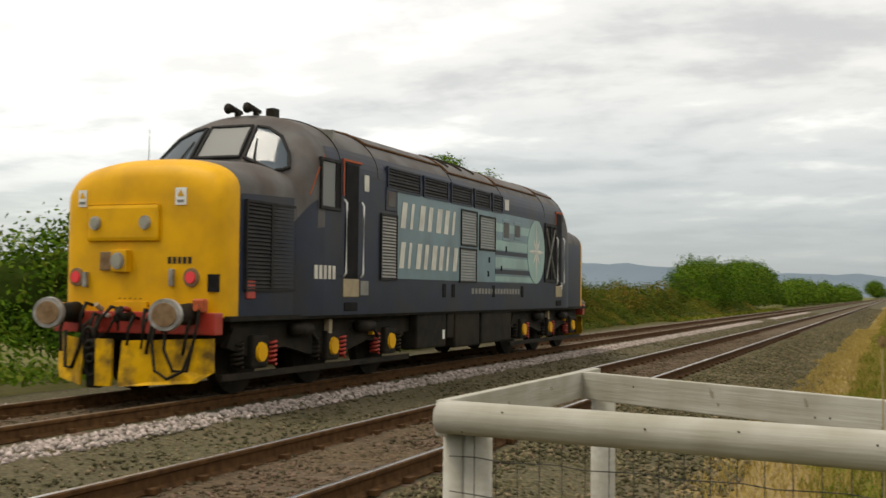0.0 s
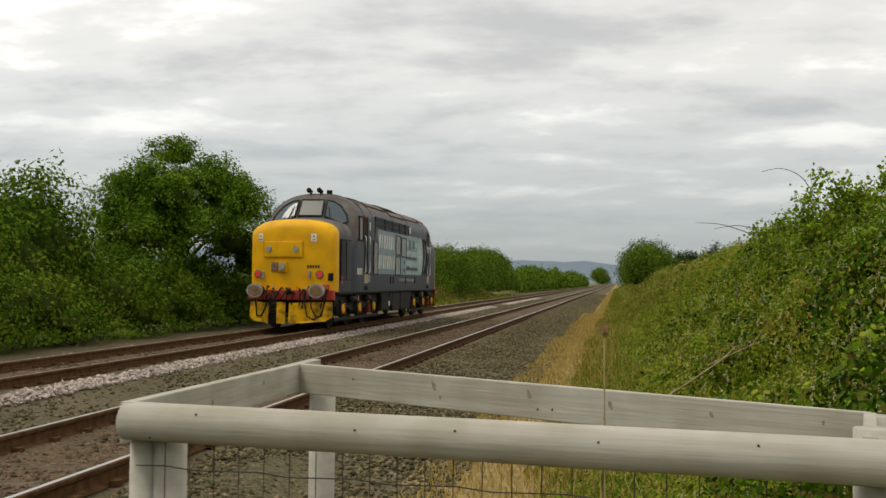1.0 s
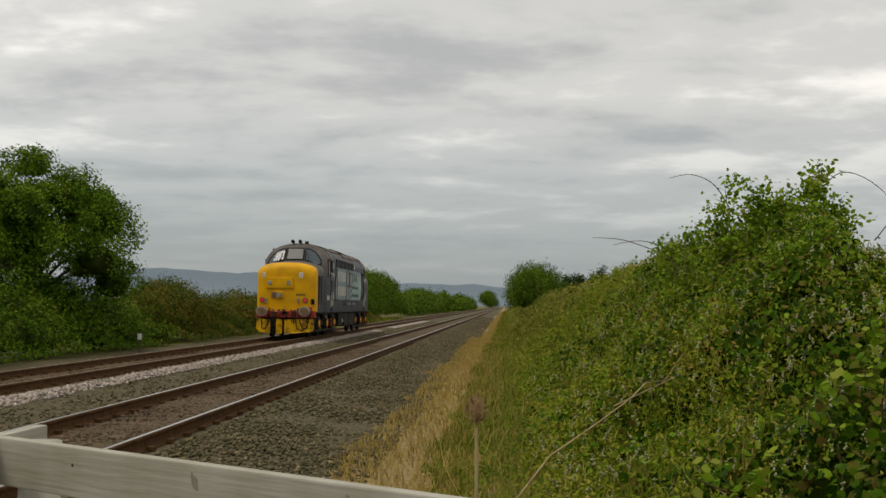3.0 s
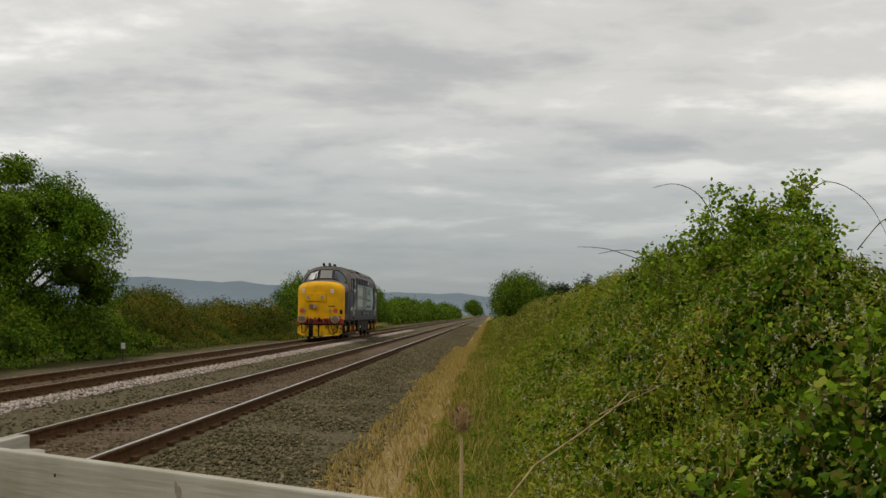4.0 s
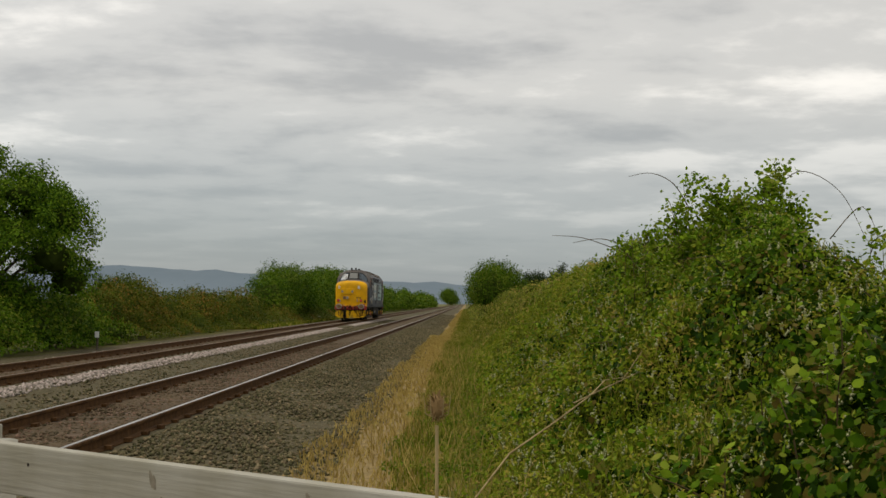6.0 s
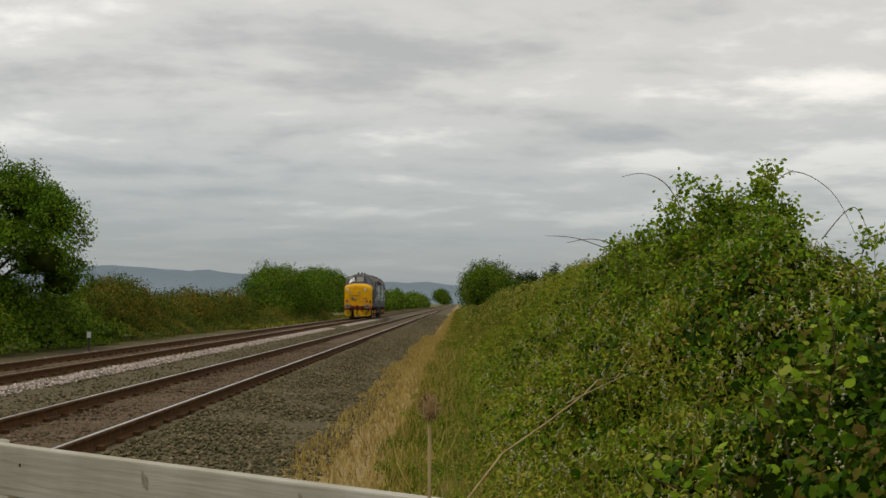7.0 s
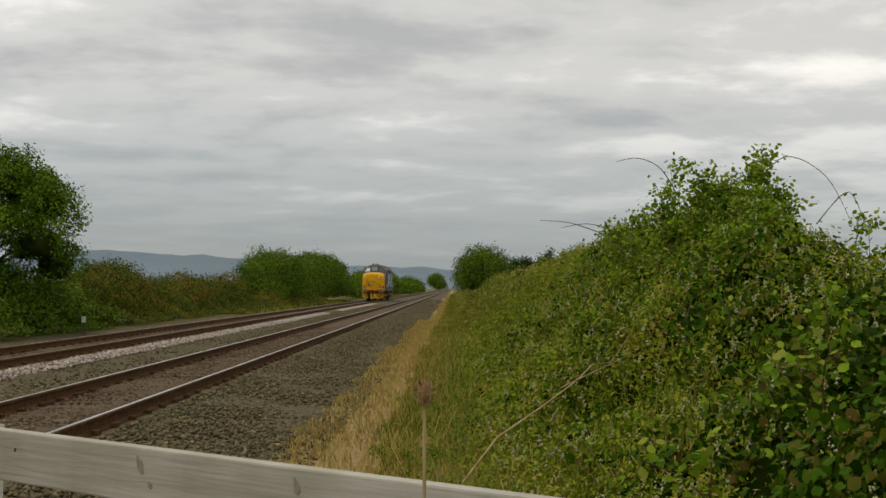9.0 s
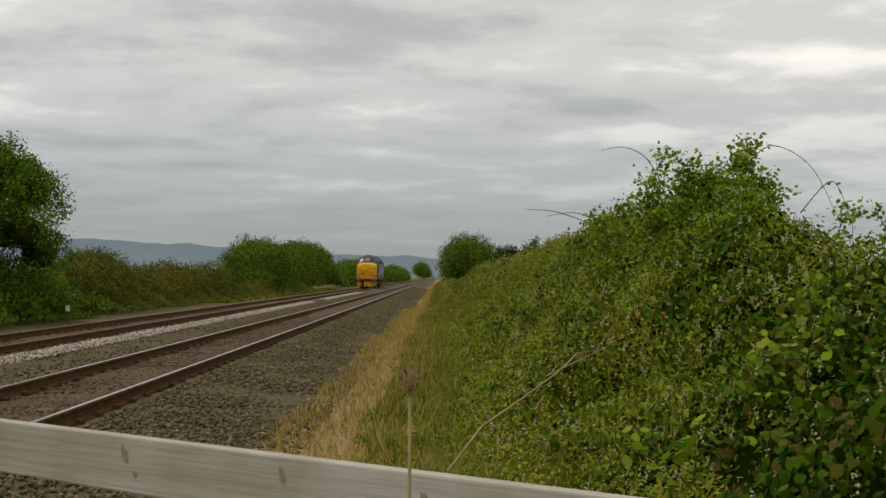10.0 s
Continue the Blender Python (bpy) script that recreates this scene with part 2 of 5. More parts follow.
def bevel(bm, width, segments=1, verts=None):
    edges = bm.edges[:] if verts is None else list({e for v in verts for e in v.link_edges})
    bmesh.ops.bevel(bm, geom=edges, offset=width, segments=segments, affect="EDGES", profile=0.6)


def build_sleepers():
    bm = bmesh.new()
    box(bm, -1.25, 1.25, -0.13, 0.13, -0.1, 0.0)
    bevel(bm, 0.015)
    first = None
    rnd = random.Random(5)
    for track, top in ((NEAR, -0.163), (FAR_TRACK, -0.156)):
        for i in range(110):
            m = pose(track + rnd.uniform(-0.02, 0.02), -4 + i * 0.65, top + rnd.uniform(-0.008, 0.004), 0, 0, rnd.uniform(-0.6, 0.6))
            if first is None:
                first = tagged(link("sleeper", bm, M["sleeper"]), "brown weathered sleeper bedded in ballast under the rails", "sleeper", "sleepers", "structure")
                first.matrix_basis = m
            else:
                copy_thing(first, m)


build_sleepers()


def build_clips():
    bm = bmesh.new()
    for track in (NEAR, FAR_TRACK):
        for side in (-1, 1):
            for i in range(80):
                y = -4 + i * 0.65
                for s in (-1, 1):
                    x = track + side * GAUGE / 2 + s * 0.095
                    box(bm, x - 0.035, x + 0.035, y - 0.05, y + 0.05, -0.152, -0.11)
    tagged(link("rail_clips", bm, M["rail_side"]), "rusty spring clips holding the rails to the sleepers", "rail clips", kind="stuff")


build_clips()


def scatter_stones(name, label, mat, places, size, seed, lift=0.3):
    """Loose broken stones: each an uneven eight-sided piece."""
    rng = np.random.default_rng(seed)
    P = np.array(places)
    n = len(P)
    base = np.array([(1, 0, 0), (0, 1, 0), (-1, 0, 0), (0, -1, 0), (0, 0, 1), (0, 0, -1)], float)
    s = size * rng.uniform(0.55, 1.4, n)
    V = base[None] * (s[:, None, None] * rng.uniform(0.6, 1.2, (n, 6, 1))) + rng.normal(0, 0.22, (n, 6, 3)) * s[:, None, None]
    V[:, :, 2] *= 0.75
    a = rng.uniform(0, 6.28, n)
    c, d = np.cos(a)[:, None], np.sin(a)[:, None]
    V = np.stack([V[:, :, 0] * c - V[:, :, 1] * d, V[:, :, 0] * d + V[:, :, 1] * c, V[:, :, 2]], 2)
    V += P[:, None, :] + np.array([0, 0, 1]) * (s * lift)[:, None, None]
    T = np.array([(0, 1, 4), (1, 2, 4), (2, 3, 4), (3, 0, 4), (1, 0, 5), (2, 1, 5), (3, 2, 5), (0, 3, 5)])
    F = (np.arange(n)[:, None, None] * 6 + T[None]).reshape(-1, 3)
    return raw_mesh(name, V.reshape(-1, 3), F, mat, label, "ballast")


def raw_mesh(name, V, F, mat, label, category, smooth=False, parent=None):
    me = bpy.data.meshes.new(name)
    k = F.shape[1]
    me.vertices.add(len(V))
    me.vertices.foreach_set("co", V.astype(np.float32).ravel())
    me.loops.add(F.size)
    me.loops.foreach_set("vertex_index", F.astype(np.int32).ravel())
    me.polygons.add(len(F))
    me.polygons.foreach_set("loop_start", np.arange(0, F.size, k, dtype=np.int32))
    me.update(calc_edges=True)
    me.materials.append(mat)
    if smooth:
        me.polygons.foreach_set("use_smooth", [True] * len(F))
    ob = new(name, me)
    if parent:
        ob.parent = parent
        if label:
            ob["label"] = label
        return ob
    return tagged(ob, label, category, kind="stuff")


def build_ballast():
    rng = np.random.default_rng(3)

    def strip(n, x0, x1, y0, y1, power=1.7):
        x = rng.uniform(x0, x1, n)
        y = y0 + (y1 - y0) * rng.uniform(0, 1, n) ** power
        return [(a, b, ground_z(a)) for a, b in zip(x, y)]

    scatter_stones("ballast_stones", "grey broken ballast stones beside the track", M["stone"],
                   strip(46000, -3.5, -1.3, -5, 75, 1.8) + strip(9000, -3.4, -1.35, 55, 160, 1.5) + strip(14000, -7.4, -5.36, -4, 110), 0.027, 1)
    scatter_stones("trackbed_stones", "brown oily ballast stones between the rails", M["brown_stone"],
                   strip(14000, -5.14, -3.78, -4, 45) + strip(7000, -9.5, -8.25, 4, 60), 0.027, 2, 0.1)
    scatter_stones("fresh_ballast", "pale pinkish new ballast along the far track", M["pale_stone"],
                   [p for p in strip(9000, -7.75, -7.2, 6, 110, 1.5) if not 69 < p[1] < 76] + strip(6000, -10.75, -10.15, 8, 100, 1.5), 0.038, 4, 0.4)


build_ballast()

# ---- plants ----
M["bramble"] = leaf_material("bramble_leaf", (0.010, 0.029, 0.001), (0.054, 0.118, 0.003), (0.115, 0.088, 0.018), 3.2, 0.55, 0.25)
M["bramble_young"] = leaf_material("young_leaf", (0.045, 0.1, 0.004), (0.13, 0.22, 0.01), (0.2, 0.22, 0.035), 3)
M["briar_leaf"] = leaf_material("briar_leaf", (0.075, 0.145, 0.006), (0.19, 0.29, 0.016), (0.24, 0.27, 0.04), 3, 0.55, 0.3)
M["weed_leaf"] = leaf_material("weed_leaf", (0.045, 0.09, 0.004), (0.145, 0.205, 0.012), (0.27, 0.2, 0.05), 1.8)
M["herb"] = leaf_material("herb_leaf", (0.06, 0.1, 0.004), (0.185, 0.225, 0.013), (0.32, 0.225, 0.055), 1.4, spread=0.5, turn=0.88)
M["bank_far"] = leaf_material("far_bramble_leaf", (0.045, 0.065, 0.006), (0.155, 0.18, 0.018), (0.27, 0.2, 0.05), 0.8)
M["tree_leaf"] = leaf_material("tree_leaf", (0.03, 0.072, 0.004), (0.105, 0.195, 0.010), (0.165, 0.24, 0.02), 0.6, 0.6, 0.28)
M["hedge_leaf"] = leaf_material("hedge_leaf", (0.022, 0.054, 0.003), (0.085, 0.16, 0.007), (0.145, 0.175, 0.02), 0.5)
M["gorse_leaf"] = leaf_material("gorse_leaf", (0.026, 0.05, 0.004), (0.095, 0.112, 0.011), (0.2, 0.115, 0.022), 0.4, spread=0.3, turn=0.72)
M["dark_needle"] = leaf_material("dark_needle", (0.014, 0.03, 0.008), (0.035, 0.06, 0.014), (0.05, 0.065, 0.02), 0.6)
M["grass"] = leaf_material("grass_blade", (0.07, 0.1, 0.008), (0.2, 0.215, 0.022), (0.38, 0.3, 0.09), 1.5)
M["straw"] = leaf_material("straw_blade", (0.28, 0.2, 0.055), (0.45, 0.335, 0.108), (0.37, 0.3, 0.09), 2.0)
M["bark"] = material("bark", [(0.05, 0.04, 0.03), (0.12, 0.1, 0.075)], 0.9, scale=8, bump=0.6, stretch=(1, 1, 0.3))
M["stem"] = material("dry_stem", [(0.25, 0.19, 0.09), (0.4, 0.31, 0.16)], 0.8, scale=10)
M["cane"] = material("bramble_cane", [(0.065, 0.05, 0.022), (0.125, 0.09, 0.042)], 0.75, scale=6)
M["blossom"] = material("blossom", [(0.25, 0.27, 0.12), (0.42, 0.42, 0.24)], 0.8, scale=9)
# shade in the gaps between bramble leaves, put into a near-black colour
M["hollow"] = material("hollow_shade", [(0.004, 0.008, 0.0008), (0.010, 0.017, 0.002)], 1.0, scale=4, bump=0.8, bump_scale=8, spec=0.0)
# filler for bushes and tree crown: their inner shade painted as dark green
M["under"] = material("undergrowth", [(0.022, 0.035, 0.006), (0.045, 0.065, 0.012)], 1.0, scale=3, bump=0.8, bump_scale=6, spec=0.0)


def leaves(name, P, N, size, mat, parent=None, label="", category="leaves", aspect=0.55, seed=0, fold=0.25, rounded=False, tumble=0.55):
    """Folded leaves at the places P, facing about N."""
    rng = np.random.default_rng(seed)
    n = len(P)
    N = N / (np.linalg.norm(N, axis=1)[:, None] + 1e-9) + rng.normal(0, tumble, (n, 3))
    N /= np.linalg.norm(N, axis=1)[:, None] + 1e-9
    A = np.cross(N, rng.normal(0, 1, (n, 3)))
    A /= np.linalg.norm(A, axis=1)[:, None] + 1e-9
    B = np.cross(N, A)
    s = (size * rng.uniform(0.6, 1.35, n))[:, None]
    if rounded:
        w = s * aspect * 0.5
        V = np.stack([P - A * s * 0.5, P + B * w * 0.85 - A * s * 0.25 - N * s * fold * 0.3, P + B * w - N * s * fold * 0.4 + A * s * 0.08, P + A * s * 0.5 - N * s * 0.15,
                      P - B * w - N * s * fold * 0.4 + A * s * 0.08, P - B * w * 0.85 - A * s * 0.25 - N * s * fold * 0.3], 1)
        F = np.array([(0, 1, 2, 3), (0, 3, 4, 5)])
        F = (np.arange(n)[:, None, None] * 6 + F[None]).reshape(-1, 4)
        return raw_mesh(name, V.reshape(-1, 3), F, mat, label, category, parent=parent)
    V = np.stack([P - A * s * 0.5, P + B * s * aspect * 0.5 - N * s * fold * 0.4 - A * s * 0.08, P + A * s * 0.5 - N * s * 0.12,
                  P - B * s * aspect * 0.5 - N * s * fold * 0.4 - A * s * 0.08], 1)
    F = np.array([(0, 1, 2), (0, 2, 3)])
    F = (np.arange(n)[:, None, None] * 4 + F[None]).reshape(-1, 3)
    return raw_mesh(name, V.reshape(-1, 3), F, mat, label, category, parent=parent)


def tube(bm, points, radii, sides=6):
    rings = []
    for i, p in enumerate(points):
        p = Vector(p)
        a, b = Vector(points[max(i - 1, 0)]), Vector(points[min(i + 1, len(points) - 1)])
        q = (b - a).to_track_quat("Z", "Y")
        rings.append([bm.verts.new(p + q @ Vector((math.cos(6.2832 * k / sides) * radii[i], math.sin(6.2832 * k / sides) * radii[i], 0))) for k in range(sides)])
    for r0, r1 in zip(rings, rings[1:]):
        for k in range(sides):
            bm.faces.new((r0[k], r0[(k + 1) % sides], r1[(k + 1) % sides], r1[k]))
    bm.faces.new(list(reversed(rings[0])))
    bm.faces.new(rings[-1])


def crown_points(rng, lobes, per, spread):
    """Clumps on the skins of lobes (cx, cy, cz, rx, ry, rz): places and outward ways of leaves."""
    P, N = [], []
    for cx, cy, cz, rx, ry, rz in lobes:
        area = (rx * ry + ry * rz + rx * rz) / 3
        for _ in range(max(6, int(per * 2.4 * area))):
            d = rng.normal(0, 1, 3)
            d /= np.linalg.norm(d)
            if d[2] < -0.55:
                d[2] *= -1
            r = rng.uniform(0.66, 1.0) if rng.uniform() < 0.9 else rng.uniform(1.0, 1.12)
            c = np.array([cx, cy, cz]) + d * np.array([rx, ry, rz]) * r
            k = int(rng.integers(10, 20))
            q = rng.normal(0, spread, (k, 3))
            q[:, 2] *= 0.75
            P.append(c + q)
            N.append(np.tile(d + np.array([0, 0, 0.5]), (k, 1)) + q / spread * 0.3)
    return np.concatenate(P), np.concatenate(N)


# shrunken lobes behind the leaves; their dark colour stands in for inner shade
def core(bm, lobes, shrink=0.6):
    for cx, cy, cz, rx, ry, rz in lobes:
        vs = bmesh.ops.create_icosphere(bm, subdivisions=2, radius=1)["verts"]
        for v in vs:
            w = 1 + 0.18 * noise.noise(v.co * 2 + Vector((cx, cy, cz)))
            v.co = Vector((cx + v.co.x * rx * shrink * w, cy + v.co.y * ry * shrink * w, cz + v.co.z * rz * shrink * w))


def bush(name, label, x, y, half_x, half_y, top, leaf, size, seed, per=9, lumps=7, category="bush", dense=True):
    """A bush of uneven lobes that stands on the ground at (x, y)."""
    rng = np.random.default_rng(seed)
    z0 = ground_z(x)
    thing = tagged(new(name), label, category)
    thing.location = (x, y, z0)
    h = top - z0
    lobes = []
    for i in range(lumps):
        u = (i + 0.5) / lumps * 2 - 1
        hh = h * (rng.uniform(0.72, 1.0) if i % 2 else rng.uniform(0.82, 1.0)) * (1 - 0.3 * u * u)
        ry = half_y / lumps * 2.0
        lobes.append((rng.uniform(-0.25, 0.25) * half_x, u * half_y * 0.85, hh * 0.5, half_x * rng.uniform(0.75, 1.0), ry, hh * 0.5))
        if rng.uniform() < 0.8:
            lobes.append((half_x * rng.uniform(0.2, 0.6), u * half_y * 0.85 + rng.uniform(-1, 1) * ry * 0.5, hh * 0.28, half_x * 0.6, ry * 0.8, hh * 0.3))
    P, N = crown_points(rng, lobes, per, size * 1.3)
    bm = bmesh.new()
    for k in range(5):
        a = rng.uniform(0, 6.28)
        e = (math.cos(a) * half_x * 0.5, math.sin(a) * half_y * 0.5, h * 0.6)
        tube(bm, [(e[0] * 0.15, e[1] * 0.15, -0.1), (e[0] * 0.5, e[1] * 0.5, h * 0.3), e], [0.07, 0.05, 0.02], 5)
    part("stem", bm, M["bark"], thing, "brown woody stems")
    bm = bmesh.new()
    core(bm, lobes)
    part("inner_growth", bm, M["under"], thing, "dark filler lobes coloured as the shade inside the bush")["kind"] = "stuff"
    keep = P[:, 2] > 0.02
    leaves("foliage", P[keep], N[keep], size, leaf, thing, seed=seed)["kind"] = "stuff"
    return thing


def build_tree(x, y, top, half, seed):
    """The tree behind the far track: trunk, limbs and an open, uneven crown."""
    rng = np.random.default_rng(seed)
    z0 = ground_z(x)
    thing = tagged(new("tree"), "leafy green ash tree standing in the hedge beside the far track", "tree")
    thing.location = (x, y, z0)
    h = top - z0
    bm = bmesh.new()
    tube(bm, [(0, 0, -0.2), (0.05, 0.1, h * 0.25), (-0.1, 0.05, h * 0.5), (0, 0.1, h * 0.72)], [0.2, 0.16, 0.11, 0.05], 10)
    part("trunk", bm, M["bark"], thing)
    lobes = [(0, 0, h * 0.56, half * 0.5, half * 0.58, h * 0.27)]
    for i in range(30):
        a = i * 2.4
        el = (i + 0.5) / 30 * 1.12 - 0.22
        r = half * (1.0 - 2.2 * (el - 0.38) ** 2) * rng.uniform(0.6, 0.95)
        c = (math.cos(a) * r, math.sin(a) * r, h * (0.28 + 0.56 * el))
        s = rng.uniform(0.42, 1.0) * half * 0.38
        lobes.append((*c, s, s, s * 0.8))
        bm = bmesh.new()
        tube(bm, [(0, 0, c[2] * 0.55), (c[0] * 0.5, c[1] * 0.5, c[2] * 0.85), c], [0.08, 0.05, 0.015], 5)
        part("limb", bm, M["bark"], thing)
    # twigs that stand out of the top
    for i in range(40):
        a = rng.uniform(0, 6.28)
        r = rng.uniform(0, 1.12) * half
        zz = h * (0.94 - 0.4 * (r / half) ** 2) * rng.uniform(0.9, 1.0)
        w = rng.uniform(0.18, 0.5)
        lobes.append((math.cos(a) * r, math.sin(a) * r, zz, w, w, w * rng.uniform(0.9, 1.5)))
    P, N = crown_points(rng, lobes, 66, 0.13)
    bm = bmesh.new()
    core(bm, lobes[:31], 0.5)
    part("inner_growth", bm, M["under"], thing, "dark filler lobes coloured as the shade inside the crown")["kind"] = "stuff"
    leaves("crown", P, N, 0.102, M["tree_leaf"], thing, aspect=0.6, seed=seed, tumble=0.4)


HEDGE = [
    ("elder_bush", "low spreading green bush at the foot of the hedge", -14.3, 33.0, 1.5, 4.2, 2.5, "hedge_leaf", 0.12, 28, 5),
    ("elder_bush", "low spreading green bush beside the tree", -14.3, 41.5, 1.5, 4.2, 1.7, "hedge_leaf", 0.13, 28, 5),
    ("elder_bush", "low green bush in front of the hawthorn", -14.0, 24.0, 1.3, 5.0, 1.7, "hedge_leaf", 0.11, 28, 5),
    # name, label, x, y, half_x, half_y, top, leaf, leaf size, per, lumps
    ("hawthorn", "dense hawthorn bush in the hedge along the line", -15.2, 20.0, 1.9, 4.2, 3.4, "hedge_leaf", 0.13, 30, 5),
    ("hawthorn", "tall dense hawthorn bush beside the tree", -15.6, 28.5, 2.0, 4.0, 4.5, "hedge_leaf", 0.14, 28, 5),
    ("gorse_bush", "wide gorse bush with browned tops beside the line", -15.4, 52.5, 1.9, 7.2, 2.65, "gorse_leaf", 0.1, 44, 7),
    ("bramble_hedge", "low olive-green bramble hedge along the line", -15.2, 72.0, 1.7, 12.5, 2.45, "gorse_leaf", 0.13, 20, 10),
    ("hawthorn", "bright green rounded hawthorn in the hedge", -16.0, 101.0, 2.3, 12.0, 4.9, "hedge_leaf", 0.15, 22, 9),
    ("hawthorn", "long green hawthorn thicket in the hedge", -16.2, 140.0, 2.6, 30.0, 6.0, "hedge_leaf", 0.2, 11, 8),
    ("hawthorn", "distant green hawthorn in the hedge", -16.0, 215.0, 2.4, 46.0, 4.6, "hedge_leaf", 0.34, 3.0, 9),
    ("hawthorn", "distant rounded green bush by the line", -15.2, 275.0, 2.6, 18.0, 4.9, "hedge_leaf", 0.4, 3.5, 4),
    ("hawthorn", "far hedge closing the view along the line", -15.6, 420.0, 2.6, 110.0, 5.2, "hedge_leaf", 0.6, 0.9, 14),
]
for i, (nm, lb, x, y, hx, hy, top, leaf, size, per, lumps) in enumerate(HEDGE):
    bush(nm, lb, x, y, hx, hy, top, M[leaf], size, 40 + i, per, lumps)
build_tree(-15.4, 38.5, 6.6, 3.3, 7)
bush("distant_tree", "distant broad tree beside the railway", -13.5, 900, 7, 8, 15.5, M["hedge_leaf"], 1.0, 71, 1.2, 2, "tree")
bush("roadside_tree", "round dark green hawthorn tree beyond the bramble bank", 3.0, 104, 3.0, 3.6, 5.45, M["hedge_leaf"], 0.15, 72, 42, 4, "tree")
for i, (x, y, top) in enumerate([(8.2, 150, 6.3), (9.6, 152, 6.9), (11.2, 150, 6.6), (12.8, 153, 7.0), (14.4, 151, 6.9)]):
    bush("conifer", "dark far-off conifer showing over the bank", x, y, 1.2, 1.3, top, M["dark_needle"], 0.24, 80 + i, 14, 3, "tree")


def undergrowth():
    """The low growth at the foot of the hedge."""
    rng = np.random.default_rng(12)
    n = 80000
    y = 4 + 116 * rng.uniform(0, 1, n) ** 1.5
    x = rng.uniform(-15.7, -12.7, n)
    hump = 0.5 + 0.45 * np.array([noise.noise((a * 0.7, b * 0.35, 5.0)) for a, b in zip(x, y)])
    z = -0.3 + np.clip((-12.45 - x) * 1.5, 0, 1.9) * hump * rng.uniform(0.5, 1.1, n)
    P = np.stack([x, y, z], 1)
    N = np.tile(np.array([0.6, -0.2, 0.8]), (n, 1))
    for near, leaf, label in ((y < 44, "hedge_leaf", "low tangled green growth at the foot of the hedge"), (y >= 44, "gorse_leaf", "low olive growth at the foot of the gorse")):
        leaves("undergrowth", P[near], N[near], 0.12, M[leaf], label=label, category="undergrowth", aspect=0.45, seed=2)


undergrowth()


# ---- bramble bank ----
def bank_z(x, y):
    """Top of the bramble thicket over the ground plane."""
    foot = 0.35 + 0.12 * math.sin(y * 0.8) + 0.1 * noise.noise((y * 0.9, 1.0, 0))
    u = (x - foot) / 2.65
    if u < 0:
        return -1.0
    crest = 2.12 + 0.12 * noise.noise((y * 0.35, 7.0, 0))
    crest -= 0.74 * math.exp(-((y - 10.3) / 3.3) ** 2)
    s = min(u, 1.0)
    z = -0.14 + (crest + 0.2) * (s ** 1.1)
    z += 0.08 * math.exp(-((y - 15.8) / 2.1) ** 2) * math.exp(-((x - 2.85) / 0.6) ** 2)
    lump = 0.24 * noise.noise((x * 0.8, y * 0.55, 12.0)) + 0.26 * (0.4 - abs(noise.noise((x * 1.25, y * 0.95, 2.0)))) * 1.6 + 0.17 * (0.35 - abs(noise.noise((x * 2.6, y * 2.1, 4.0)))) * 1.6
    z += (lump - 0.13) * min(1.0, u * 2.5)
    if x > 3.15:
        z -= (x - 3.15) * 0.8
    return z


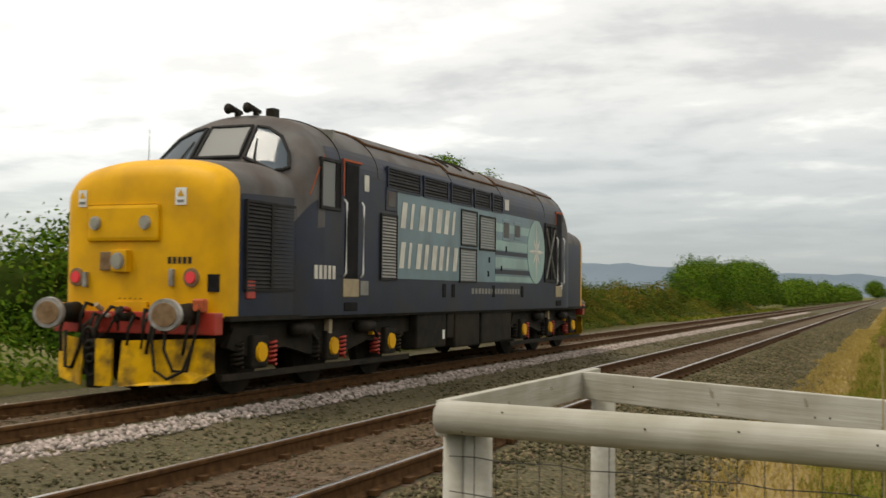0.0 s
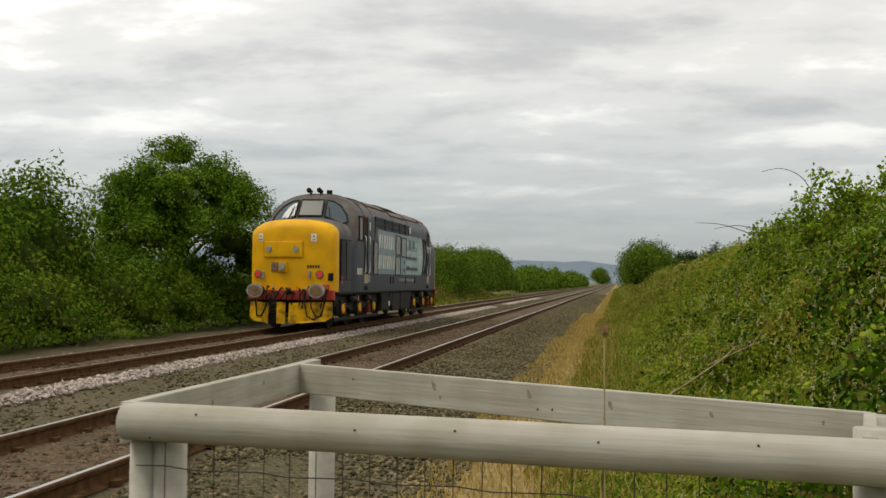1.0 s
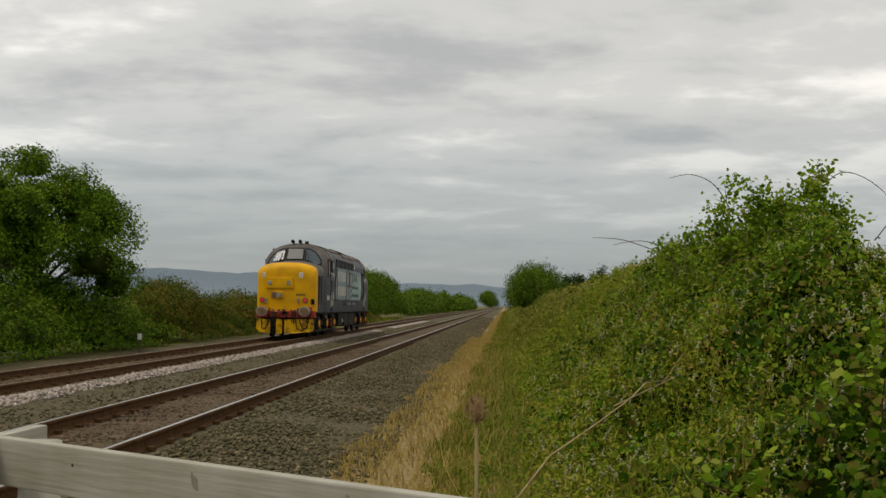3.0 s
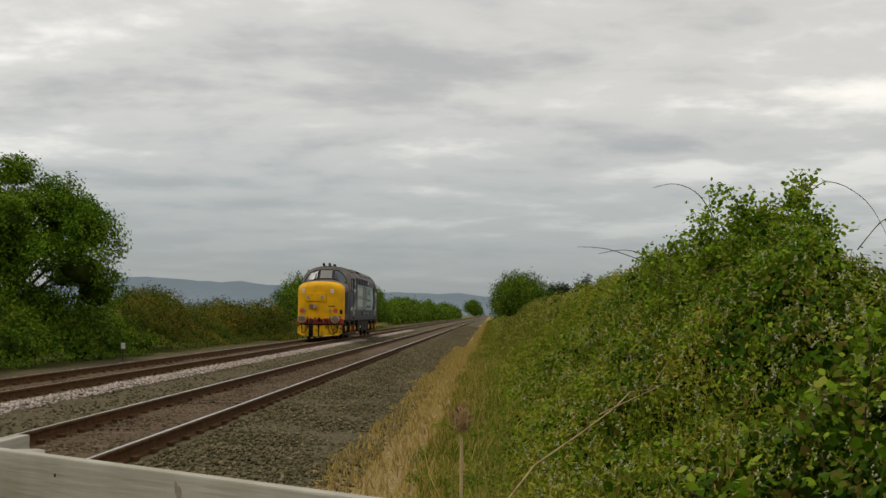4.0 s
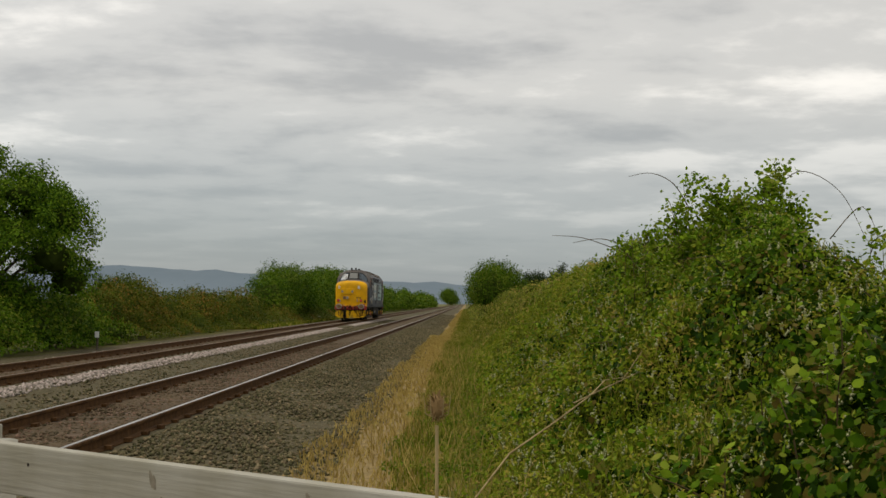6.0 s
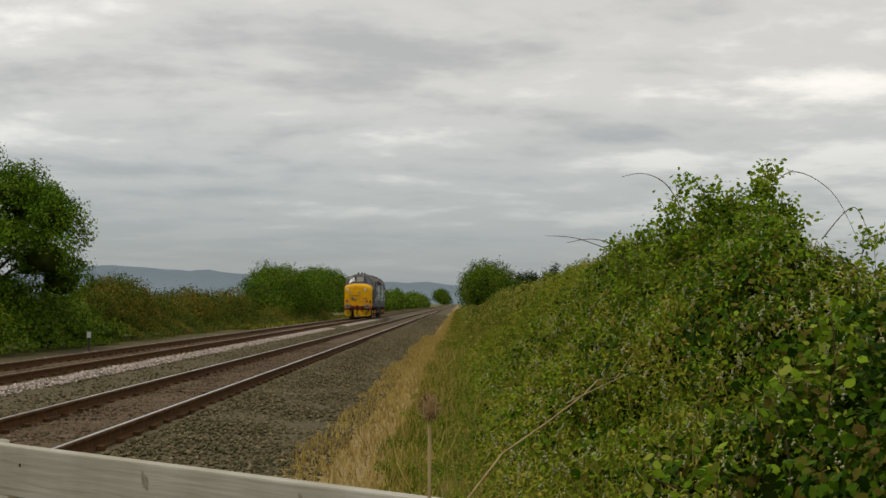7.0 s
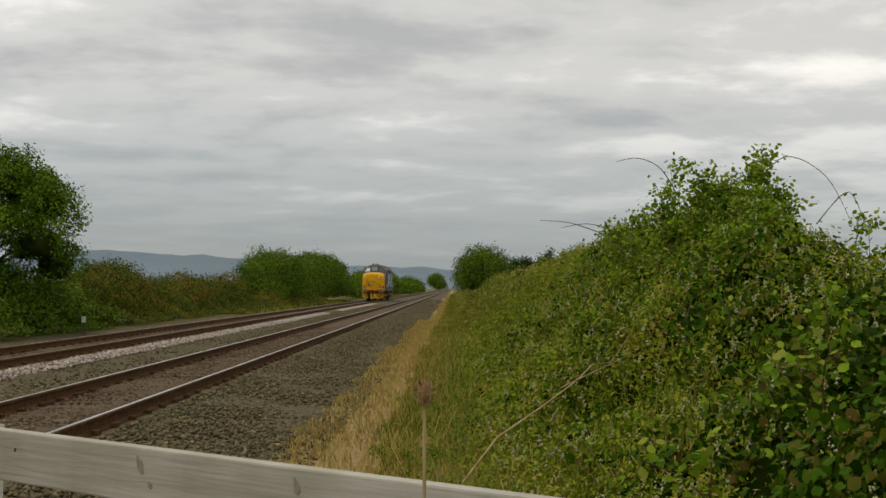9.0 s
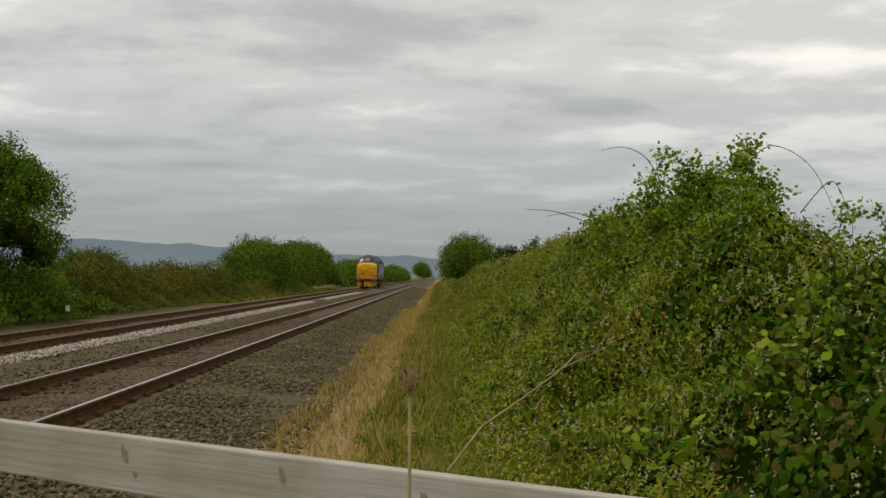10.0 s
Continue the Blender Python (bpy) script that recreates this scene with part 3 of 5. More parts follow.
def build_bank():
    thing = tagged(new("bramble_thicket"), "sprawling green bramble thicket with pale flowers on a grassy bank", "bramble")
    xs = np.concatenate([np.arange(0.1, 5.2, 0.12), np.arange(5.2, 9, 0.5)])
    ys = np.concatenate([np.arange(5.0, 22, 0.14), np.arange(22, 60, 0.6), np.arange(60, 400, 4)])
    # dark sheet just below the leaves, standing in for the thicket's inner shade
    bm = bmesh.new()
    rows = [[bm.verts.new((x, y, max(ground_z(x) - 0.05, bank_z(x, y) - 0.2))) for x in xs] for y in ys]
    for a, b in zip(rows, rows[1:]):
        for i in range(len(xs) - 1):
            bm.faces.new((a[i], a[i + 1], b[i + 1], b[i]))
    part("inner_tangle", bm, M["hollow"], thing, "near-black sheet with the thicket's inner shade in its colour", True)
    rng = np.random.default_rng(21)

    def cover(n, y0, y1, x1, power=1.0):
        out_p, out_n = [], []
        X = rng.uniform(0.25, x1, n)
        Y = y0 + (y1 - y0) * rng.uniform(0, 1, n) ** power
        for x, y in zip(X, Y):
            z = bank_z(x, y)
            if z < ground_z(x) - 0.02:
                continue
            e = 0.08
            nx, ny = (z - bank_z(x + e, y)) / e, (z - bank_z(x, y + e)) / e
            out_p.append((x, y, z))
            out_n.append((max(-2, min(2, nx)), max(-2, min(2, ny)) - 0.5, 1.0))
        return np.array(out_p), np.array(out_n)

    def sprays(n, y0, y1, x1, power, per, spread, seed, gap):
        """Leafy shoot tips: bunches of leaves that stand proud of the thicket by uneven amounts, with gaps between."""
        C, W = cover(n, y0, y1, x1, power)
        keep = np.array([noise.noise((c[0] * 3.6, c[1] * 3.0, seed)) + 0.7 * noise.noise((c[0] * 1.4, c[1] * 1.2, seed * 2)) > gap(*c) for c in C])
        C, W = C[keep], W[keep] / np.linalg.norm(W[keep], axis=1)[:, None]
        C = C + W * rng.uniform(-0.08, 0.13, (len(C), 1))
        q = rng.normal(0, spread, (len(C), per, 3))
        q[:, :, 2] *= 0.8
        tilt = rng.normal(0, 0.45, (len(C), 1, 3))
        return (C[:, None] + q).reshape(-1, 3), (W[:, None] + tilt + q / spread * 0.25).reshape(-1, 3)

    P, N = sprays(14000, 5.0, 13, 5.2, 1.3, 8, 0.06, 3.0, lambda x, y, z: -0.04 + 0.5 * max(0.0, 1.9 - x) * min(1.0, max(0.0, (y - 6.5) / 2.5)) + 0.05 * max(0.0, y - 9))
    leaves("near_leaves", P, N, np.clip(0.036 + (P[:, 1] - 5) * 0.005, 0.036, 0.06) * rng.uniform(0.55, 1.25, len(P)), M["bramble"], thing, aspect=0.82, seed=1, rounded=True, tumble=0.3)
    P, N = sprays(11000, 12, 27, 5.0, 1.2, 8, 0.075, 3.0, lambda x, y, z: 0.02 + 0.2 * max(0.0, 1.9 - x))
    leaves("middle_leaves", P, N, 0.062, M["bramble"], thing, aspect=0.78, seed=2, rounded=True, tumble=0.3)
    P, N = cover(50000, 25, 300, 5.6, 2.4)
    P[:, 2] += rng.normal(0, 0.1, len(P))
    leaves("far_leaves", P, N, 0.11, M["bank_far"], thing, aspect=0.65, seed=3, tumble=0.3)
    # fresh shoots in patches
    P, N = sprays(7000, 5.0, 24, 5.0, 1.2, 7, 0.05, 9.0, lambda x, y, z: 0.34 - 0.42 * max(0.0, min(z, 1.9) - 0.95) - 0.01 * (y - 8) + 0.25 * max(0.0, 10 - y))
    X, Y = rng.normal(2.85, 0.6, 15000), np.maximum(13.2 + rng.uniform(0, 0.8, 15000), rng.normal(15.0, 1.3, 15000))
    more = np.array([(x, y, bank_z(x, y) + 0.03) for x, y in zip(X, Y)])
    P, N = np.concatenate([P, more]), np.concatenate([N, np.tile(np.array([-0.5, -0.6, 0.8]), (len(more), 1))])
    P[:, 2] += rng.uniform(0, 0.12, len(P))
    leaves("young_leaves", P, N, 0.042, M["bramble_young"], thing, "fresh yellow-green shoots", aspect=0.7, seed=4, rounded=True)
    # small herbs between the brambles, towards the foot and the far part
    # their pale colour also paints in the brighter light on that part
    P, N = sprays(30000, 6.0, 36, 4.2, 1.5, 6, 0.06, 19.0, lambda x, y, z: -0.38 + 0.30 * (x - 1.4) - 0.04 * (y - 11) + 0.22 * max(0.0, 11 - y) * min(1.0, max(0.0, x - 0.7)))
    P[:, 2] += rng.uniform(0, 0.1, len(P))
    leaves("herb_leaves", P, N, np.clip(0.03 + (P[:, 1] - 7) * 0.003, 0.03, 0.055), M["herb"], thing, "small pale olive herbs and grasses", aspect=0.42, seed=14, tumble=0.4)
    # pale flower spikes
    P, _ = cover(2300, 5.0, 24, 4.8, 1.05)
    lean = rng.normal(0, 0.35, (len(P), 3)) * np.array([1, 1, 0]) + np.array([0, 0, 1])
    step = np.arange(8)
    C = P[:, None] + np.array([0, 0, 0.1]) + lean[:, None] * (0.008 * step + 0.01)[None, :, None] + rng.normal(0, 0.006, (len(P), 8, 3))
    eight = np.array([(1, 0, 0), (0, 1, 0), (-1, 0, 0), (0, -1, 0), (0, 0, 1.2), (0, 0, -1.2)])
    V = C[:, :, None] + eight * (rng.uniform(0.006, 0.0105, (len(P), 8, 1, 1)) * np.clip(P[:, 1] / 9, 0.7, 1.4)[:, None, None, None] * (1.15 - 0.08 * step)[None, :, None, None])
    T = np.array([(0, 1, 4), (1, 2, 4), (2, 3, 4), (3, 0, 4), (1, 0, 5), (2, 1, 5), (3, 2, 5), (0, 3, 5)])
    F = (np.arange(len(P) * 8)[:, None, None] * 6 + T[None]).reshape(-1, 3)
    raw_mesh("flower_spike", V.reshape(-1, 3), F, M["blossom"], "pale cream bramble flower spikes", "flowers", parent=thing)["kind"] = "stuff"
    # one long pale dead stem lying over the leaves
    bm = bmesh.new()
    way = [(0.08, 11.3, -0.1), (0.35, 11.6, 0.2), (0.75, 12.0, 0.42), (1.05, 12.3, 0.6), (1.2, 12.5, 0.72), (1.38, 12.6, 0.74), (1.55, 12.7, 0.7)]
    tube(bm, [(x, y, max(z, bank_z(x, y) + 0.15)) for x, y, z in way], [0.0075, 0.0075, 0.007, 0.006, 0.005, 0.004, 0.003], 6)
    part("dead_stem", bm, M["stem"], thing, "long pale dead stem")
    bm = bmesh.new()
    tube(bm, [(0.9, 12.15, max(0.55, bank_z(0.9, 12.15) + 0.06)), (1.15, 12.1, 0.68), (1.4, 12.1, 0.8)], [0.006, 0.005, 0.003], 5)
    part("dead_stem", bm, M["stem"], thing, "long pale dead stem")
    # canes that arch out
    for i in range(90):
        y = 6.4 + 15 * rng.uniform() ** 1.2
        x = rng.uniform(0.7, 4.2)
        a = rng.uniform(0, 6.28)
        ln = rng.uniform(0.3, 0.9)
        z = bank_z(x, y)
        bm = bmesh.new()
        tube(bm, [(x, y, z - 0.1), (x + math.cos(a) * ln * 0.4, y + math.sin(a) * ln * 0.4, z + 0.14), (x + math.cos(a) * ln, y + math.sin(a) * ln, z + 0.08)],
             [0.0042, 0.0036, 0.002], 5)
        part("cane", bm, M["cane"], thing)


build_bank()


def briar_shoots():
    """Leafy shoots that stand above the thicket's crest, and bare arching canes."""
    thing = tagged(new("briar"), "tall leafy briar shoots rising out of the bramble thicket", "briar")
    rng = np.random.default_rng(31)
    P, N = [], []

    def shoot(points, leafy):
        bm = bmesh.new()
        pts = [Vector(p) for p in points]
        fine = []
        for i in range(len(pts) - 1):
            p0, p1, p2, p3 = pts[max(i - 1, 0)], pts[i], pts[i + 1], pts[min(i + 2, len(pts) - 1)]
            for k in range(6):
                u = k / 6
                fine.append(0.5 * ((2 * p1) + (p2 - p0) * u + (2 * p0 - 5 * p1 + 4 * p2 - p3) * u * u + (3 * p1 - p0 - 3 * p2 + p3) * u ** 3))
        fine.append(pts[-1])
        tube(bm, fine, [0.007 - 0.0045 * i / (len(fine) - 1) for i in range(len(fine))], 5)
        part("shoot", bm, M["cane"], thing)
        for i, p in enumerate(fine):
            if leafy and i > 2:
                for _ in range(leafy):
                    q = np.array(p) + rng.normal(0, 0.06, 3)
                    P.append(q)
                    N.append(rng.normal(0, 0.5, 3) + np.array([0, -0.4, 0.8]))

    def branched(x, y, top, lean, leafy=5, twigs=9):
        """A shoot with side twigs, all in leaf."""
        z = bank_z(x, y) - 0.2
        shoot([(x, y, z), (x + lean * 0.3, y, z + (top - z) * 0.5), (x + lean, y, top)], leafy)
        for k in range(twigs):
            f = rng.uniform(0.25, 0.92)
            b = Vector((x + lean * f, y, z + (top - z) * f))
            a, ln = rng.uniform(0, 6.28), rng.uniform(0.14, 0.34) * (1.15 - 0.5 * f)
            e = b + Vector((math.cos(a) * ln, math.sin(a) * ln, ln * rng.uniform(0.4, 1.0)))
            shoot([b, (b + e) / 2 + Vector((0, 0, 0.03)), e], leafy)

    for x, y, top, lean in [(2.5, 15.2, 2.78, -0.12), (2.65, 15.6, 2.6, 0.1), (3.15, 15.0, 2.72, 0.08), (3.3, 15.3, 2.9, 0.14), (3.0, 15.5, 2.6, 0.0), (2.4, 15.0, 2.5, -0.2),
                            (3.5, 15.1, 2.5, 0.15), (3.55, 15.6, 2.62, 0.12), (2.8, 15.0, 2.62, -0.08), (2.95, 14.8, 2.5, 0.05)]:
        branched(x, y, top, lean)
    for x, y, top in ((2.02, 16.2, 2.22), (2.16, 16.3, 2.26), (1.92, 16.5, 2.16), (4.2, 14.6, 2.15), (4.45, 14.8, 2.1), (4.6, 14.4, 2.05)):
        branched(x, y, top, rng.uniform(-0.06, 0.06), 4, 5)
    # short sprays that roughen the crest
    for i in range(120):
        y = 7.5 + 34 * rng.uniform() ** 1.5
        x = rng.uniform(1.0, 3.0)
        z = bank_z(x, y)
        h, a = rng.uniform(0.12, 0.36), rng.normal(0, 0.12)
        shoot([(x, y, z - 0.08), (x + a * 0.4, y, z + h * 0.5), (x + a, y + rng.normal(0, 0.08), z + h)], 3 if i % 4 else 1)
    shoot([(2.5, 15.3, 2.4), (2.3, 15.3, 2.72), (2.05, 15.3, 2.84), (1.8, 15.3, 2.8)], 0)
    shoot([(3.3, 15.2, 2.5), (3.65, 15.2, 2.86), (4.1, 15.2, 2.65), (4.4, 15.2, 2.1)], 0)
    shoot([(3.9, 14.9, 2.1), (4.25, 14.9, 2.45), (4.45, 14.9, 2.0)], 1)
    shoot([(2.0, 17.2, 2.05), (1.5, 17.2, 2.22), (1.1, 17.2, 2.25)], 0)
    shoot([(2.1, 17.0, 2.1), (1.7, 17.0, 2.2), (1.35, 17.0, 2.15)], 0)
    rose = material("pink_petal", [(0.6, 0.38, 0.36), (0.72, 0.55, 0.52)], 0.7, scale=20)
    for x, y in ((2.75, 14.2), (3.25, 13.0), (3.1, 14.6), (2.3, 13.4), (1.9, 15.1)):
        bm = bmesh.new()
        c = Vector((x, y, bank_z(x, y) + 0.1))
        for k in range(5):
            a = k * 1.257
            t = c + Vector((math.cos(a) * 0.03, -0.012, math.sin(a) * 0.03))
            vs = [bm.verts.new(q) for q in (c, t + Vector((math.sin(a) * 0.018, 0, -math.cos(a) * 0.018)), t + Vector((math.cos(a) * 0.012, -0.008, math.sin(a) * 0.012)), t - Vector((math.sin(a) * 0.018, 0, -math.cos(a) * 0.018)))]
            bm.faces.new(vs)
        part("rose_flower", bm, rose, thing, "pale pink open dog rose")
    leaves("shoot_leaves", np.array(P), np.array(N), 0.056, M["briar_leaf"], thing, aspect=0.65, seed=9, rounded=True)


briar_shoots()


def blades(name, label, places, height, mat, seed, width=0.006, parent=None):
    rng = np.random.default_rng(seed)
    P = np.array(places)
    n = len(P)
    h = (height * rng.uniform(0.45, 1.3, n))[:, None]
    a = rng.uniform(0, 6.28, n)
    W = np.stack([np.cos(a), np.sin(a), np.zeros(n)], 1) * width * (1 + P[:, 1:2] * 0.05)
    lean = np.concatenate([rng.normal(0, 0.28, (n, 2)), np.ones((n, 1))], 1)
    bend = np.concatenate([rng.normal(0, 0.45, (n, 2)), np.full((n, 1), 0.85)], 1)
    mid = P + lean * h * 0.55
    V = np.stack([P - W, P + W, mid + W * 0.7, mid - W * 0.7, mid + bend * h * 0.45], 1)
    F = np.array([(0, 1, 2), (0, 2, 3), (3, 2, 4)])
    F = (np.arange(n)[:, None, None] * 5 + F[None]).reshape(-1, 3)
    return raw_mesh(name, V.reshape(-1, 3), F, mat, label, "grass", parent=parent)


def build_grass():
    rng = np.random.default_rng(17)

    def strip(n, x0, x1, y0, y1, power=1.6):
        x = rng.uniform(0, 1, n)
        y = y0 + (y1 - y0) * rng.uniform(0, 1, n) ** power
        w = np.array([0.3 * noise.noise((b * 0.35, 3.1, 0)) + 0.2 * noise.noise((b * 1.7, 5.1, 0)) for b in y])
        x = x0 + (x1 - x0) * x + w
        return [(a, b, ground_z(a)) for a, b in zip(x, y)]

    blades("green_grass", "long green grass on the verge beside the ballast", strip(24000, -0.75, 0.75, 4.6, 50) + strip(14000, -0.7, 0.6, 45, 330, 2.0), 0.14, M["grass"], 1, 0.0035)
    low = [(x, y, bank_z(x, y)) for x, y in zip(rng.uniform(0.3, 2.6, 30000), 9.5 + 60 * rng.uniform(0, 1, 30000) ** 1.6) if bank_z(x, y) > -0.4 and rng.uniform() > (x - 0.3) / 2.4]
    blades("bank_grass", "long grass growing through the foot of the brambles", low, 0.2, M["grass"], 6, 0.003)
    blades("dry_grass", "dry straw-coloured grass along the ballast edge", strip(20000, -1.7, -0.3, -3, 60) + strip(5000, -1.25, -0.6, 50, 300, 2.0), 0.10, M["straw"], 2, 0.0045)
    blades("seed_grass", "tall dry seeding grass on the verge", strip(600, -0.85, 0.4, 5.4, 40), 0.42, M["straw"], 3, 0.003)
    blades("far_grass", "pale grass strip at the foot of the hedge", strip(6000, -14.0, -12.4, 70, 140), 0.22, M["grass"], 4, 0.012)


build_grass()


def verge_weeds():
    """Low leafy weeds in patches among the verge grass."""
    rng = np.random.default_rng(23)
    n = 70000
    x, y = rng.uniform(-0.85, 0.65, n), 4.4 + 46 * rng.uniform(0, 1, n) ** 1.7
    keep = np.array([noise.noise((a * 2.1, b * 1.2, 33.0)) + 0.6 * noise.noise((a * 5, b * 4, 35.0)) + 0.35 * a > -0.05 for a, b in zip(x, y)])
    x, y = x[keep], y[keep]
    z = np.array([ground_z(a) for a in x]) + rng.uniform(0, 0.24, len(x)) * (0.6 + 0.4 * np.clip(x, -1, 1))
    leaves("verge_weeds", np.stack([x, y, z], 1), np.tile(np.array([-0.2, -0.5, 0.9]), (len(x), 1)), 0.036, M["weed_leaf"],
           label="low leafy weeds among the verge grass", category="weeds", aspect=0.45, seed=24)["kind"] = "stuff"


verge_weeds()


def build_teasel(x, y, top):
    thing = tagged(new("teasel"), "single dried brown teasel on a tall straw stem", "teasel")
    thing.location = (x, y, ground_z(x))
    h = top - ground_z(x)
    bm = bmesh.new()
    tube(bm, [(0.012, 0, -0.03), (0.006, 0, h * 0.5), (0, 0, h - 0.03)], [0.0038, 0.0033, 0.0028], 8)
    part("stem", bm, M["stem"], thing)
    bm = bmesh.new()
    bmesh.ops.create_uvsphere(bm, u_segments=10, v_segments=8, radius=1, matrix=Matrix.Translation((0, 0, h)) @ Matrix.Diagonal((0.012, 0.012, 0.02, 1)))
    for i in range(90):
        d = Vector((random.gauss(0, 1), random.gauss(0, 1), random.gauss(0.2, 1))).normalized()
        c = Vector((0, 0, h)) + Vector((d.x * 0.012, d.y * 0.012, d.z * 0.02))
        tube(bm, [c, c + d * 0.008], [0.0012, 0.0004], 3)
    part("seed_head", bm, material("teasel_brown", [(0.14, 0.085, 0.035), (0.25, 0.165, 0.075)], 0.9, scale=40), thing, "bristly brown seed head")
    for i in range(6):
        a = i * 1.05
        bm = bmesh.new()
        tube(bm, [(0, 0, h - 0.02), (math.cos(a) * 0.018, math.sin(a) * 0.018, h - 0.012), (math.cos(a) * 0.022, math.sin(a) * 0.022, h + 0.018)], [0.0012, 0.001, 0.0005], 4)
        part("bract", bm, M["stem"], thing)


build_teasel(-0.045, 4.52, 1.2)


def build_hills():
    # the haze of distance is painted into this blue-grey base colour
    mat = material("hazed_hill", [(0.115, 0.155, 0.19), (0.14, 0.18, 0.215)], 1.0, scale=0.004)
    for name, y, base, peaks in (("hill_range", 4300, 38, [(-2600, 70, 500), (-1500, 95, 420), (-1000, 80, 500), (-250, 50, 450), (600, 20, 500)]),
                                 ("near_hills", 3600, 25, [(-1850, 90, 300), (-1250, 78, 260), (-800, 90, 330), (-400, 50, 260), (-80, 30, 160)])):
        bm = bmesh.new()
        top, low, back = [], [], []
        for i in range(161):
            x = -4000 + i * 40
            z = base + sum(h * math.exp(-((x - c) / w) ** 2) for c, h, w in peaks) * 0.72 + 16 * noise.noise((x * 0.004, y, 0)) + 6 * noise.noise((x * 0.013, y, 3))
            top.append(bm.verts.new((x, y, z)))
            low.append(bm.verts.new((x, y - 500, -2)))
            back.append(bm.verts.new((x, y + 400, -2)))
        for i in range(160):
            bm.faces.new((low[i], low[i + 1], top[i + 1], top[i]))
            bm.faces.new((top[i], top[i + 1], back[i + 1], back[i]))
        tagged(link("backdrop_" + name, bm, mat, True), "distant hills under the cloud, with blue-grey haze in their colour", "hills", kind="structure")


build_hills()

# ---- fence ----
M["wire"] = material("galvanised_wire", [(0.05, 0.05, 0.04), (0.1, 0.09, 0.075)], 0.6, metal=0.3, scale=20)
M["nail"] = material("nail_hole", [(0.02, 0.018, 0.015), (0.05, 0.04, 0.03)], 0.8, scale=30)
M["knot"] = material("wood_knot", [(0.16, 0.14, 0.105), (0.27, 0.24, 0.185)], 0.85, scale=25)
M["endgrain"] = material("end_grain", [(0.12, 0.1, 0.05), (0.26, 0.22, 0.13)], 0.9, scale=14, bump=0.4)
TOP = 0.915
A, B, C = Vector((-1.74, 4.42, 0)), Vector((-1.70, 6.45, 0)), Vector((0.69, 4.0, 0))


def along(a, b):
    d = (b - a)
    return Matrix.Translation(a) @ Matrix.Rotation(math.atan2(d.y, d.x), 4, "Z"), d.length


def board(fence, a, b, height, thick, over_a, over_b, label, marks):
    m, n = along(a, b)
    bm = bmesh.new()
    cuts = 24
    x0, x1 = -over_a, n + over_b
    vs = box(bm, x0, x1, -thick / 2, thick / 2, TOP - height, TOP)
    bmesh.ops.bisect_plane(bm, geom=bm.verts[:] + bm.edges[:] + bm.faces[:], plane_co=(n / 2, 0, 0), plane_no=(1, 0, 0))
    bevel(bm, 0.006, 2)
    ob = part("board", bm, M["timber"], fence, label)
    ob.matrix_basis = m
    for u, dz, r, tall in marks:
        bm = bmesh.new()
        bmesh.ops.create_uvsphere(bm, u_segments=10, v_segments=6, radius=r)
        for v in bm.verts:
            w = 0.72 + 0.45 * noise.noise((v.co.x * 90 + u * 7, v.co.z * 60, 2.0)) if r > 0.007 else 1.0
            v.co = Vector((v.co.x * w, v.co.y * 0.1, v.co.z * tall * w))
        k = part("knot" if r > 0.007 else "nail", bm, M["knot"] if r > 0.007 else M["nail"], ob)
        k.matrix_basis = pose(u, -thick / 2 - 0.0004, TOP - dz, 0, 25 - 900 * dz * (r > 0.007) % 60, 0)
    return ob


def half_round_post(fence, at, radius, top, turn):
    bm = bmesh.new()
    bmesh.ops.create_cone(bm, cap_ends=True, segments=20, radius1=radius, radius2=radius, depth=top + 0.75)
    for v in bm.verts:
        v.co.z += (top - 0.75) / 2
        v.co.x += 0.006 * noise.noise((v.co.x * 9, v.co.y * 9, v.co.z * 2))
    post = part("post", bm, M["timber"], fence, "round weathered timber post", True)
    post.matrix_basis = pose(at.x, at.y, 0, 0, 0, turn)
    return post


